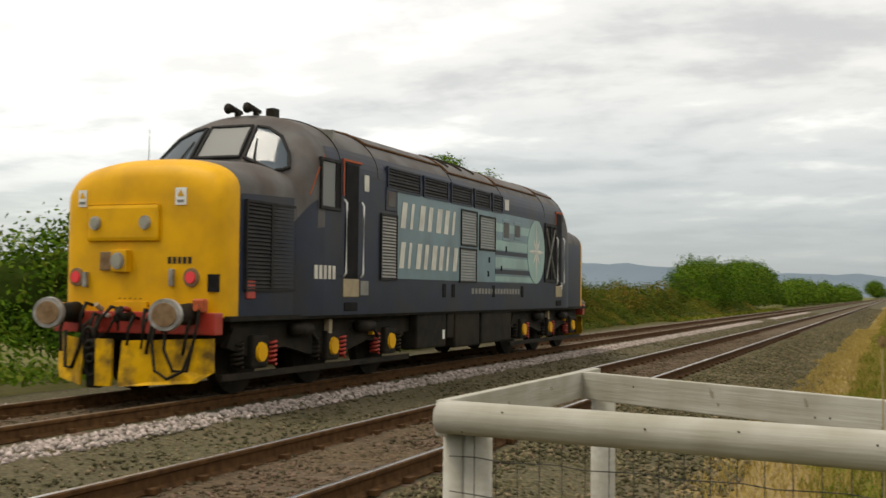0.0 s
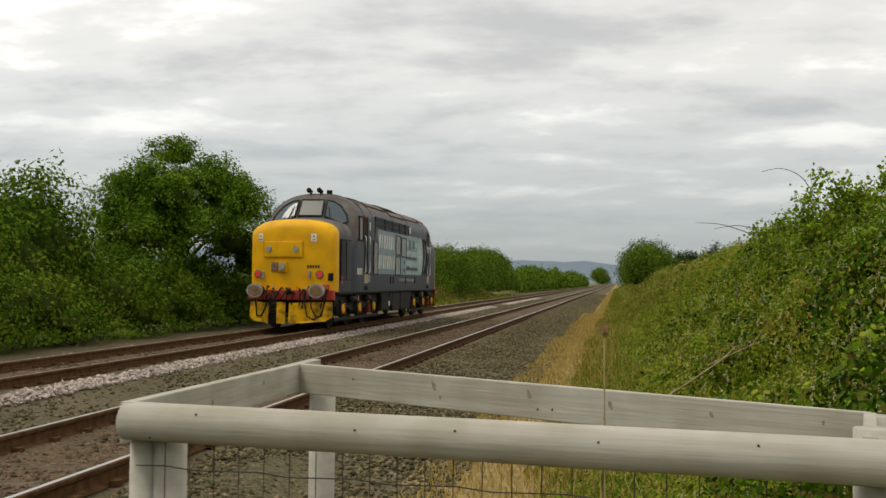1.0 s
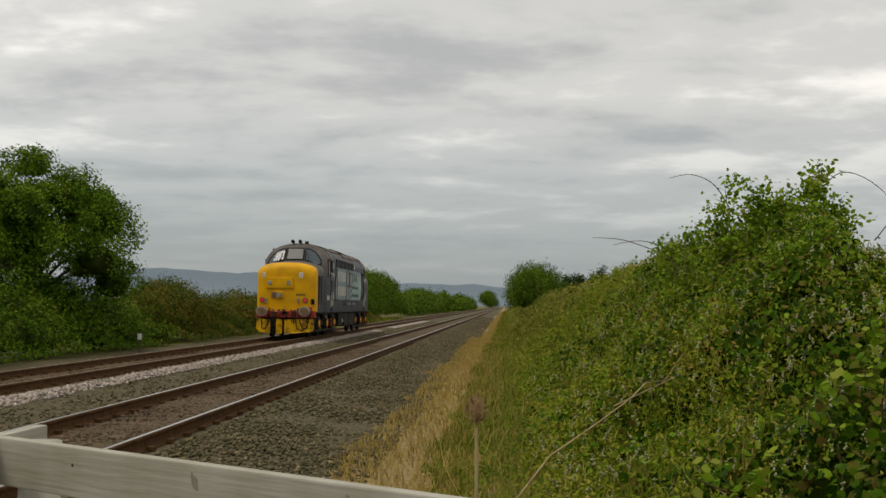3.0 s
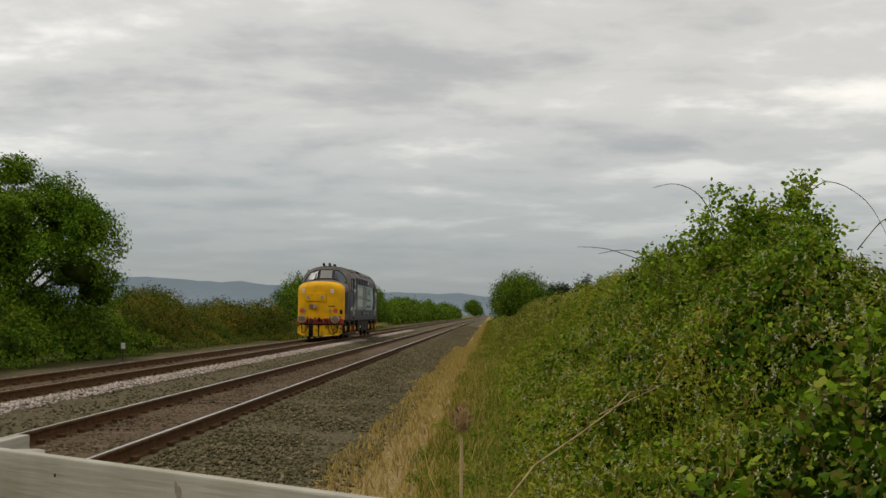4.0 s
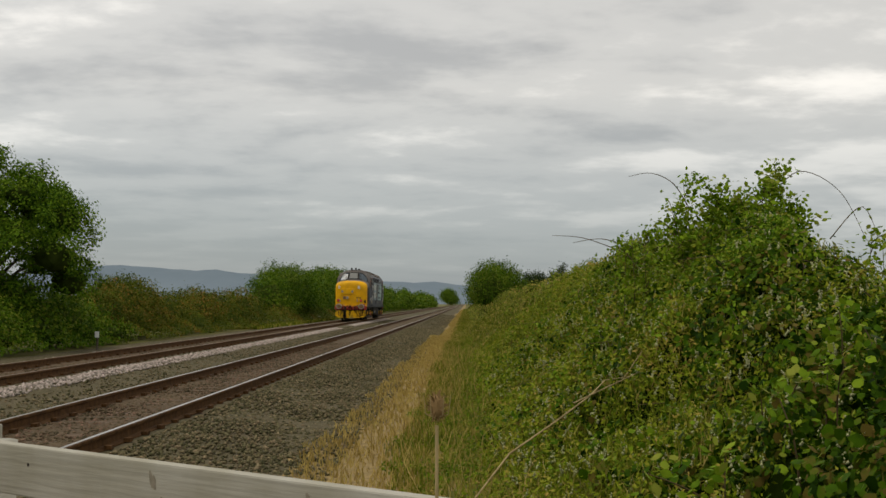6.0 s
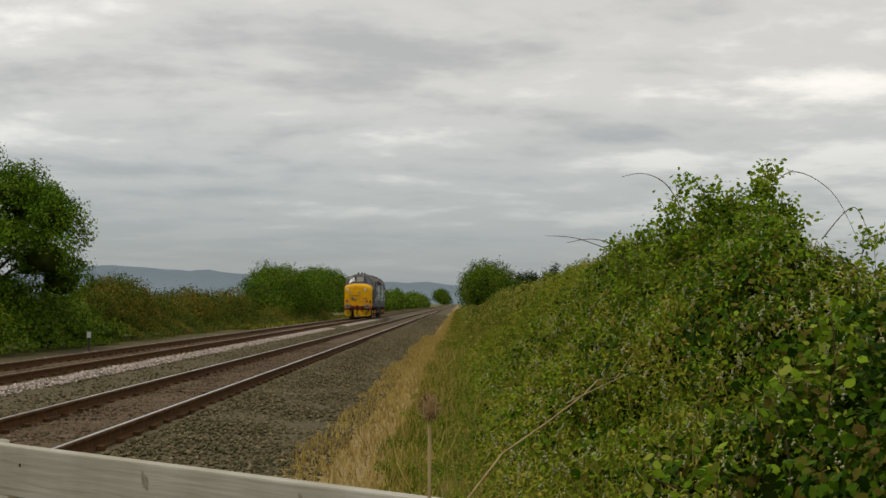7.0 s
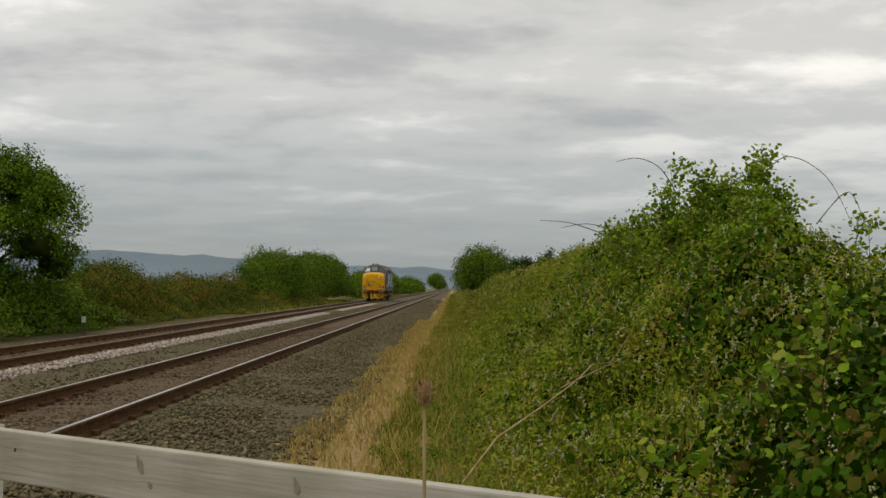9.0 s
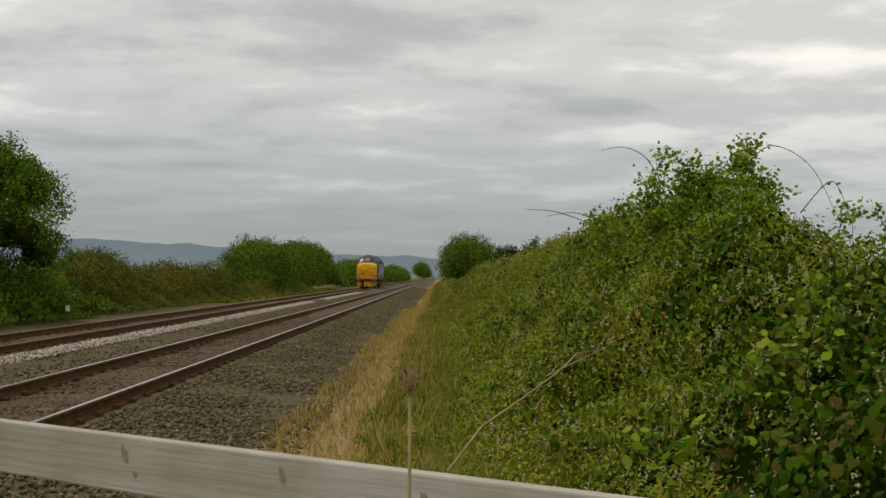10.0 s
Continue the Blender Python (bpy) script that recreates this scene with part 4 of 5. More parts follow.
def build_fence():
    fence = tagged(new("crossing_fence"), "weathered pale timber fence with round rail and wire mesh", "fence")
    # front round rail
    m, n = along(A, C)
    bm = bmesh.new()
    r = 0.07
    seg, sides = 40, 20
    rings = []
    for i in range(seg + 1):
        u = -0.03 + (n + 0.55) * i / seg
        ring = []
        for k in range(sides):
            a = 6.2832 * k / sides
            w = 1 + 0.035 * noise.noise((u * 1.5, math.cos(a), math.sin(a)))
            ring.append(bm.verts.new((u, math.cos(a) * r * w, TOP - r + math.sin(a) * r * w)))
        rings.append(ring)
    for r0, r1 in zip(rings, rings[1:]):
        for k in range(sides):
            bm.faces.new((r0[k], r1[k], r1[(k + 1) % sides], r0[(k + 1) % sides]))
    f = bm.faces.new(rings[0])
    f.material_index = 1
    bm.faces.new(list(reversed(rings[-1])))
    bmesh.ops.recalc_face_normals(bm, faces=bm.faces[:])
    rail = part("top_rail", bm, [M["timber"], M["endgrain"]], fence, "round pale grey timber rail with fine grain", True)
    rail.matrix_basis = m
    for u, dz in ((0.29, 0.028), (0.9, 0.05), (1.25, 0.035), (1.72, 0.045), (2.2, 0.03), (0.1, 0.12)):
        bm = bmesh.new()
        bmesh.ops.create_uvsphere(bm, u_segments=8, v_segments=6, radius=0.0042)
        k = part("nail", bm, M["nail"], rail)
        k.matrix_basis = pose(u, -math.sqrt(max(0, r * r - (r - dz) ** 2)) - 0.001, TOP - dz)
    # side and back boards
    board(fence, A + Vector((-0.02, 0.04, 0)), B, 0.15, 0.05, 0.06, 0.32, "flat side board, weathered grey", [(0.7, 0.09, 0.02, 1.6), (1.35, 0.05, 0.014, 1.2)])
    board(fence, B + Vector((0.03, -0.05, 0)), C + Vector((0.2, 0.72, 0)), 0.155, 0.045, 0.0, 0.0, "flat back board with dark knots",
          [(0.42, 0.055, 0.006, 1), (0.98, 0.05, 0.016, 2.3), (1.02, 0.1, 0.013, 1.2), (1.55, 0.045, 0.016, 2.0), (1.6, 0.11, 0.006, 1), (1.68, 0.105, 0.006, 1),
           (1.98, 0.06, 0.015, 2.2), (1.95, 0.12, 0.012, 1), (2.45, 0.06, 0.012, 1.5), (2.9, 0.05, 0.01, 1.2)])
    # low board across the back
    bm = bmesh.new()
    m2, n2 = along(B, C + Vector((0.2, 0.72, 0)))
    box(bm, 0.02, n2, -0.02, 0.02, -0.02, 0.09)
    bevel(bm, 0.005)
    part("low_board", bm, M["timber"], fence).matrix_basis = m2
    half_round_post(fence, A + Vector((0.10, 0.1, 0)), 0.062, TOP - 0.06, 10)
    half_round_post(fence, A + Vector((0.0, 0.09, 0)), 0.05, TOP - 0.06, 40)
    half_round_post(fence, B + Vector((0.11, 0.08, 0)), 0.07, TOP - 0.03, 70)
    half_round_post(fence, C + Vector((0.1, 0.12, 0)), 0.075, TOP + 0.015, 30)
    half_round_post(fence, C + Vector((0.24, 0.8, 0)), 0.07, TOP - 0.02, 30)
    board(fence, C + Vector((0.06, 0.05, 0)), C + Vector((0.2, 0.72, 0)), 0.14, 0.045, 0.0, 0.0, "short end board", [])
    # wire mesh under the rail
    for i in range(int(n / 0.1)):
        bm = bmesh.new()
        u = 0.12 + i * 0.1
        tube(bm, [(u, 0.02, -0.25), (u + 0.004 * math.sin(i), 0.02, 0.2), (u, 0.02, TOP - 0.1)], [0.0022] * 3, 5)
        part("mesh_wire", bm, M["wire"], fence).matrix_basis = m
    for i, z in enumerate((0.68, 0.53, 0.38, 0.23, 0.08, -0.07)):
        bm = bmesh.new()
        tube(bm, [(u * n / 20, 0.02, z + 0.006 * math.sin(u * 2.1 + i)) for u in range(21)], [0.0024] * 21, 5)
        part("strand_wire", bm, M["wire"], fence).matrix_basis = m


build_fence()


def marker_post():
    thing = tagged(new("marker_post"), "small white lineside marker on a short post by the hedge", "marker post")
    thing.location = (-12.3, 40.3, ground_z(-12.3))
    bm = bmesh.new()
    box(bm, -0.03, 0.03, -0.04, 0.02, -0.05, 0.5)
    part("post", bm, M["bark"], thing)
    bm = bmesh.new()
    box(bm, -0.07, 0.07, -0.06, -0.042, 0.42, 0.62)
    bevel(bm, 0.005)
    part("plate", bm, material("white_enamel", [(0.7, 0.7, 0.68), (0.8, 0.8, 0.78)], 0.4, scale=5), thing, "white enamel plate")


marker_post()

# ---- locomotive ----
M["yellow"] = material("warning_yellow", [(0.60, 0.305, 0.0), (0.70, 0.365, 0.001)], 0.5, scale=2.2, dirt=(0.40, 0.21, 0.01), dirt_scale=2.6, dirt_amount=0.45, spec=0.2)
M["worn_yellow"] = material("chipped_yellow", [(0.55, 0.30, 0.0), (0.68, 0.38, 0.004)], 0.6, scale=5, dirt=(0.05, 0.035, 0.02), dirt_scale=4.5, dirt_amount=0.85, spec=0.2)
M["blue"] = material("dark_blue_paint", [(0.008, 0.012, 0.024), (0.014, 0.02, 0.038)], 0.45, scale=2.5, dirt=(0.026, 0.022, 0.016), dirt_scale=1.3, dirt_amount=0.65, spec=0.24)
M["roof_grey"] = material("sooty_roof_paint", [(0.075, 0.07, 0.066), (0.135, 0.128, 0.12)], 0.6, scale=2.0, dirt=(0.07, 0.045, 0.032), dirt_scale=1.5, dirt_amount=0.6)
M["teal"] = material("teal_panel_paint", [(0.10, 0.17, 0.185), (0.135, 0.215, 0.23)], 0.42, scale=2.0, dirt=(0.07, 0.08, 0.085), dirt_scale=1.3, dirt_amount=0.5)
M["teal_light"] = material("pale_green_paint", [(0.2, 0.32, 0.28), (0.26, 0.38, 0.33)], 0.42, scale=2.0, dirt=(0.1, 0.13, 0.12), dirt_scale=1.3, dirt_amount=0.4)
M["cream"] = material("cream_paint", [(0.5, 0.48, 0.4), (0.6, 0.58, 0.5)], 0.5, scale=4, dirt=(0.2, 0.18, 0.14), dirt_scale=3, dirt_amount=0.4)
M["black"] = material("oily_black", [(0.008, 0.007, 0.005), (0.02, 0.017, 0.012)], 0.7, scale=5, dirt=(0.034, 0.024, 0.014), dirt_scale=2, dirt_amount=0.5, bump=0.2)
M["dark"] = material("dark_recess", [(0.006, 0.006, 0.006), (0.014, 0.013, 0.012)], 0.8, scale=5)
M["slat"] = material("grille_slat", [(0.012, 0.012, 0.012), (0.028, 0.026, 0.023)], 0.6, scale=6)
M["slat_pale"] = material("pale_grille_slat", [(0.13, 0.13, 0.11), (0.2, 0.19, 0.16)], 0.5, scale=6)
M["red"] = material("buffer_beam_red", [(0.34, 0.025, 0.012), (0.46, 0.04, 0.018)], 0.5, scale=4, dirt=(0.08, 0.03, 0.02), dirt_scale=4, dirt_amount=0.6)
M["steel"] = material("greasy_steel", [(0.2, 0.19, 0.175), (0.42, 0.41, 0.38)], 0.45, metal=0.5, scale=9, dirt=(0.12, 0.08, 0.04), dirt_scale=7, dirt_amount=0.5)
M["rust"] = material("rusty_face", [(0.13, 0.075, 0.035), (0.24, 0.16, 0.09)], 0.7, scale=9)
M["white"] = material("white_paint", [(0.62, 0.62, 0.6), (0.75, 0.75, 0.72)], 0.5, scale=8)
M["sand"] = material("tan_panel", [(0.26, 0.21, 0.13), (0.34, 0.28, 0.18)], 0.6, scale=6)
M["lining"] = material("orange_seal", [(0.3, 0.06, 0.02), (0.4, 0.1, 0.04)], 0.6, scale=6)


def lit(name, color, strength):
    mat = bpy.data.materials.new(name)
    mat.use_nodes = True
    p = mat.node_tree.nodes["Principled BSDF"]
    p.inputs["Base Color"].default_value = (*color, 1)
    p.inputs["Emission Color"].default_value = (*color, 1)
    p.inputs["Emission Strength"].default_value = strength
    p.inputs["Roughness"].default_value = 0.25
    return mat


def glass(name, tint, rough=0.06):
    mat = bpy.data.materials.new(name)
    mat.use_nodes = True
    p = mat.node_tree.nodes["Principled BSDF"]
    p.inputs["Base Color"].default_value = (*tint, 1)
    p.inputs["Transmission Weight"].default_value = 0.3
    p.inputs["Roughness"].default_value, p.inputs["IOR"].default_value = rough, 1.5
    p.inputs["Specular IOR Level"].default_value = 0.35
    return mat


M["glass"] = glass("cab_glass", (0.085, 0.11, 0.13))
M["dusty_glass"] = glass("dusty_cab_glass", (0.2, 0.205, 0.19), 0.5)
M["lens"] = glass("lamp_glass", (0.38, 0.37, 0.3), 0.2)
M["tail_red"] = lit("tail_lamp_red", (0.48, 0.025, 0.03), 0.24)

loco = tagged(new("locomotive"), "dark blue diesel locomotive with yellow nose and teal side panel", "locomotive")
LENGTH, ZB = 18.75, 0.98
# y, half width, shoulder height, top height, squareness
SHAPE = [(0.70, 1.02, 2.10, 2.46, 2.6), (0.715, 1.12, 2.22, 2.62, 2.6), (0.76, 1.18, 2.32, 2.73, 2.6), (0.86, 1.215, 2.39, 2.81, 2.6), (1.05, 1.235, 2.43, 2.86, 2.6),
         (1.6, 1.25, 2.45, 2.91, 2.6), (2.38, 1.27, 2.47, 2.96, 2.6), (2.55, 1.30, 2.62, 3.18, 2.4), (2.75, 1.325, 2.78, 3.42, 2.3), (2.95, 1.335, 2.88, 3.60, 2.25),
         (3.15, 1.34, 2.92, 3.68, 2.2), (3.6, 1.34, 2.94, 3.70, 2.2), (9.375, 1.34, 2.94, 3.70, 2.2)]
SHAPE += [(LENGTH - y, *rest) for y, *rest in reversed(SHAPE[:-1])]


def shape_at(y):
    return [float(np.interp(y, [s[0] for s in SHAPE], [s[k] for s in SHAPE])) for k in range(1, 5)]


def skin(y, q):
    """A point of the body's skin: q 0 at the foot of the right side, 1 at the top, 2 at the foot of the left side."""
    w, zs, zt, n = shape_at(y)
    s, k = (1, q) if q <= 1 else (-1, 2 - q)
    if k < 0.5:
        return Vector((s * w, y, ZB + (zs - ZB) * k * 2))
    a = (k - 0.5) * math.pi
    return Vector((s * w * math.cos(a) ** (2 / n), y, zs + (zt - zs) * math.sin(a) ** (2 / n)))


def roof_z(x, y):
    w, zs, zt, n = shape_at(y)
    return zs + (zt - zs) * max(0.0, 1 - min(1.0, abs(x) / w) ** n) ** (1 / n)


def screen_y(x, z):
    """Where the sloping cab front reaches the height z at x."""
    lo, hi = 2.3, 3.3
    for _ in range(30):
        mid = (lo + hi) / 2
        lo, hi = (mid, hi) if roof_z(x, mid) < z else (lo, mid)
    return lo


def loft(ys, qs):
    bm = bmesh.new()
    rows = [[bm.verts.new(skin(y, q)) for q in qs] for y in ys]
    for a, b in zip(rows, rows[1:]):
        for i in range(len(qs) - 1):
            bm.faces.new((a[i], a[i + 1], b[i + 1], b[i]))
    return bm, rows


def steps(a, b, n):
    return [a + (b - a) * i / n for i in range(n + 1)]


SIDE_Q = steps(0, 0.5, 5)
ROOF_Q = [0.5 + 0.5 * i / 14 for i in range(1, 28)]
ALL_Q = SIDE_Q + ROOF_Q + [2 - q for q in reversed(SIDE_Q)]
turned = Matrix.Translation((0, LENGTH, 0)) @ Matrix.Rotation(math.pi, 4, "Z")


def mid_ys(y0, y1):
    return sorted({y0, y1, *[s[0] for s in SHAPE if y0 < s[0] < y1]})


def body_shell():
    # yellow end, dark nose, cab front, sides, roof
    for end in (0, 1):
        bm, rows = loft(mid_ys(0.70, 1.05), ALL_Q)
        bm.faces.new(list(reversed(rows[0])))
        nose = part("nose_end", bm, M["yellow"], loco, "warm yellow rounded nose end", True)
        bm, rows = loft(mid_ys(1.05, 2.38), ALL_Q)
        hood = part("nose_hood", bm, [M["blue"], M["roof_grey"]], loco, "dark blue nose hood with sooty top", True)
        for p in hood.data.polygons:
            p.material_index = 1 if p.center.z > 2.4 else 0
        bm, rows = loft(mid_ys(2.38, 3.15), ALL_Q)
        cab = part("cab_front", bm, [M["blue"], M["roof_grey"]], loco, "sloping sooty cab front", True)
        for p in cab.data.polygons:
            p.material_index = 1 if p.center.z > 2.3 else 0
        if end:
            for ob in (nose, hood, cab):
                ob.matrix_basis = turned
    ys = steps(3.15, LENGTH - 3.15, 24)
    for name, qs in (("right_side", SIDE_Q), ("left_side", [2 - q for q in reversed(SIDE_Q)])):
        bm, _ = loft(ys, qs)
        part(name, bm, M["blue"], loco, "dark blue body side", True)
    bm, _ = loft(ys, [0.5] + ROOF_Q + [1.5])
    part("roof", bm, M["roof_grey"], loco, "dark grey sooty curved roof", True)
    bm = bmesh.new()
    box(bm, -1.3, 1.3, 0.8, LENGTH - 0.8, 0.94, 1.0)
    part("underframe", bm, M["black"], loco)
    # paint rises as a blue band over the cantrail
    bm, _ = loft(steps(3.2, LENGTH - 3.2, 24), [0.5, 0.53, 0.56, 0.59, 0.62])
    band = part("cantrail_panel", bm, M["blue"], loco)
    band.location = (0.004, 0, 0.002)
    # seams round the roof
    for y in (3.62, 4.9, 8.2, 11.0, 14.0, 15.6):
        bm = bmesh.new()
        tube(bm, [skin(y, 0.5 + i / 20) + Vector((0, 0, 0.003)) for i in range(21)], [0.012] * 21, 5)
        part("roof_seam", bm, M["black"], loco)


body_shell()


def pane(polygon, frame_r=0.03, label="", mat=None):
    """A window of the sloping cab front, given as (x, z) corners: glass, seal."""
    n = len(polygon)
    fine = []
    for i in range(n):
        (x0, z0), (x1, z1) = polygon[i], polygon[(i + 1) % n]
        fine += [(x0 + (x1 - x0) * k / 4, z0 + (z1 - z0) * k / 4) for k in range(4)]
    out = [Vector((x, screen_y(x, z) - 0.025, z + 0.008)) for x, z in fine]
    cx, cz = sum(p[0] for p in fine) / len(fine), sum(p[1] for p in fine) / len(fine)
    bm = bmesh.new()
    c = bm.verts.new((cx, screen_y(cx, cz) - 0.025, cz + 0.008))
    rings = []
    for k in (0.25, 0.5, 0.75, 1.0):
        at = [(cx + (x - cx) * k, cz + (z - cz) * k) for x, z in fine]
        rings.append([bm.verts.new((x, screen_y(x, z) - 0.025, z + 0.008)) for x, z in at])
    for i in range(len(fine)):
        j = (i + 1) % len(fine)
        bm.faces.new((c, rings[0][i], rings[0][j]))
        for r0, r1 in zip(rings, rings[1:]):
            bm.faces.new((r0[i], r1[i], r1[j], r0[j]))
    for f in bm.faces:
        f.normal_update()
        if f.normal.y > 0:
            f.normal_flip()
    glass_ob = part("windscreen", bm, mat or M["glass"], loco, label, True)
    bm = bmesh.new()
    pts = out + [out[0], out[1]]
    tube(bm, pts, [frame_r] * len(pts), 6)
    part("window_seal", bm, M["slat"], glass_ob)
    return glass_ob


def side_box(name, y0, y1, z0, z1, depth, mat, label="", x=1.34, bev=0.01, parent=None, side=1):
    bm = bmesh.new()
    box(bm, (x - 0.02) if side > 0 else -(x + depth), (x + depth) if side > 0 else -(x - 0.02), y0, y1, z0, z1)
    if bev:
        bevel(bm, bev)
    return part(name, bm, mat, parent or loco, label)


def grille(y0, y1, z0, z1, count, mat, x=1.34, label="dark louvred grille", surround="slat"):
    """A louvre panel: frame bars, dark back and slanted slats."""
    g = part("grille", bmesh_back(y0, y1, z0, z1, x), M["dark"], loco, label)
    bm = bmesh.new()
    for i in range(count):
        z = z0 + (z1 - z0) * (i + 0.5) / count
        h = (z1 - z0) / count * 0.42
        a, b = x + 0.004, x + 0.022
        v = [bm.verts.new(p) for p in ((a, y0, z + h), (b, y0, z - h * 0.6), (a, y0, z - h), (a, y1, z + h), (b, y1, z - h * 0.6), (a, y1, z - h))]
        for f in ((0, 1, 2), (5, 4, 3), (0, 3, 4, 1), (1, 4, 5, 2), (2, 5, 3, 0)):
            bm.faces.new([v[k] for k in f])
    part("louvres", bm, mat, g)["kind"] = "stuff"
    bm = bmesh.new()
    t = 0.03
    for a in ((y0 - t, y1 + t, z1, z1 + t), (y0 - t, y1 + t, z0 - t, z0), (y0 - t, y0, z0, z1), (y1, y1 + t, z0, z1)):
        box(bm, x - 0.02, x + 0.026, a[0], a[1], a[2], a[3])
    part("grille_frame", bm, M[surround], g)
    return g


def bmesh_back(y0, y1, z0, z1, x):
    bm = bmesh.new()
    box(bm, x - 0.03, x + 0.003, y0, y1, z0, z1)
    return bm


def windows_and_doors():
    pane([(-0.36, 3.02), (0.36, 3.02), (0.34, 3.47), (-0.34, 3.47)], 0.028, "wide dusty grey centre windscreen", M["dusty_glass"])
    for s in (1, -1):
        pane([(0.45 * s, 3.0), (0.42 * s, 3.46), (0.62 * s, 3.43), (0.86 * s, 3.30), (1.06 * s, 3.06), (1.14 * s, 2.86), (1.0 * s, 2.80), (0.7 * s, 2.92)], 0.028, "curved side windscreen")
        # wiper
        bm = bmesh.new()
        tube(bm, [(0.62 * s, screen_y(0.62 * s, 2.98) - 0.06, 2.98), (0.52 * s, screen_y(0.52 * s, 3.28) - 0.05, 3.28)], [0.012, 0.009], 5)
        part("wiper", bm, M["black"], loco)
        # cab side window and door on each side
        wnd = side_box("cab_window", 3.02, 3.58, 2.42, 3.02, 0.012, M["dusty_glass"], "grey cab side window", side=s)
        for a in ((2.98, 3.62, 3.02, 3.06), (2.98, 3.62, 2.38, 2.42), (2.98, 3.02, 2.42, 3.02), (3.58, 3.62, 2.42, 3.02)):
            side_box("window_frame", *a, 0.03, M["slat"], parent=wnd, bev=0, side=s)
        side_box("window_pillar", 3.43, 3.58, 2.42, 3.02, 0.02, M["dark"], parent=wnd, bev=0, side=s)
        for dy in (0.0, 11.25):
            door = side_box("cab_door", 3.78 + dy, 4.22 + dy, 1.48, 3.06, 0.012, M["dark"], "dark recessed cab door", side=s)
            for y in (3.72 + dy, 4.30 + dy):
                bm = bmesh.new()
                tube(bm, [(s * 1.36, y, 1.5), (s * 1.4, y, 1.55), (s * 1.4, y, 2.5), (s * 1.36, y, 2.55)], [0.016] * 4, 8)
                part("handrail", bm, M["white"], door, "white handrail", True)
            side_box("door_step", 3.74 + dy, 4.26 + dy, 1.22, 1.47, 0.016, M["sand"], "tan kick panel", parent=door, side=s)
            side_box("step_recess", 3.78 + dy, 4.22 + dy, 1.03, 1.15, 0.012, M["dark"], parent=door, side=s)
            for a in ((3.70 + dy, 3.73 + dy, 2.6, 3.1), (3.70 + dy, 4.32 + dy, 3.08, 3.11)):
                side_box("door_seal", *a, 0.014, M["lining"], parent=door, bev=0, side=s)
    for s in (1, -1):
        bm = bmesh.new()
        tube(bm, [skin(2.72 + 0.45 * i / 8, 0.44 + 0.12 * i / 8) * 1 for i in range(9)] if s > 0 else
             [Vector((-p.x, p.y, p.z)) for p in (skin(2.72 + 0.45 * i / 8, 0.44 + 0.12 * i / 8) for i in range(9))], [0.012] * 9, 5)
        part("cab_edge", bm, M["lining"], loco)


windows_and_doors()


def cab_inside():
    bm = bmesh.new()
    box(bm, -1.2, 1.2, 3.62, 3.66, 1.6, 3.5)
    part("bulkhead", bm, M["slat_pale"], loco, "grey cab bulkhead")
    bm = bmesh.new()
    box(bm, -1.15, 1.15, 2.5, 3.0, 2.2, 2.62)
    bevel(bm, 0.05)
    part("desk", bm, M["black"], loco, "dark driving desk")


cab_inside()


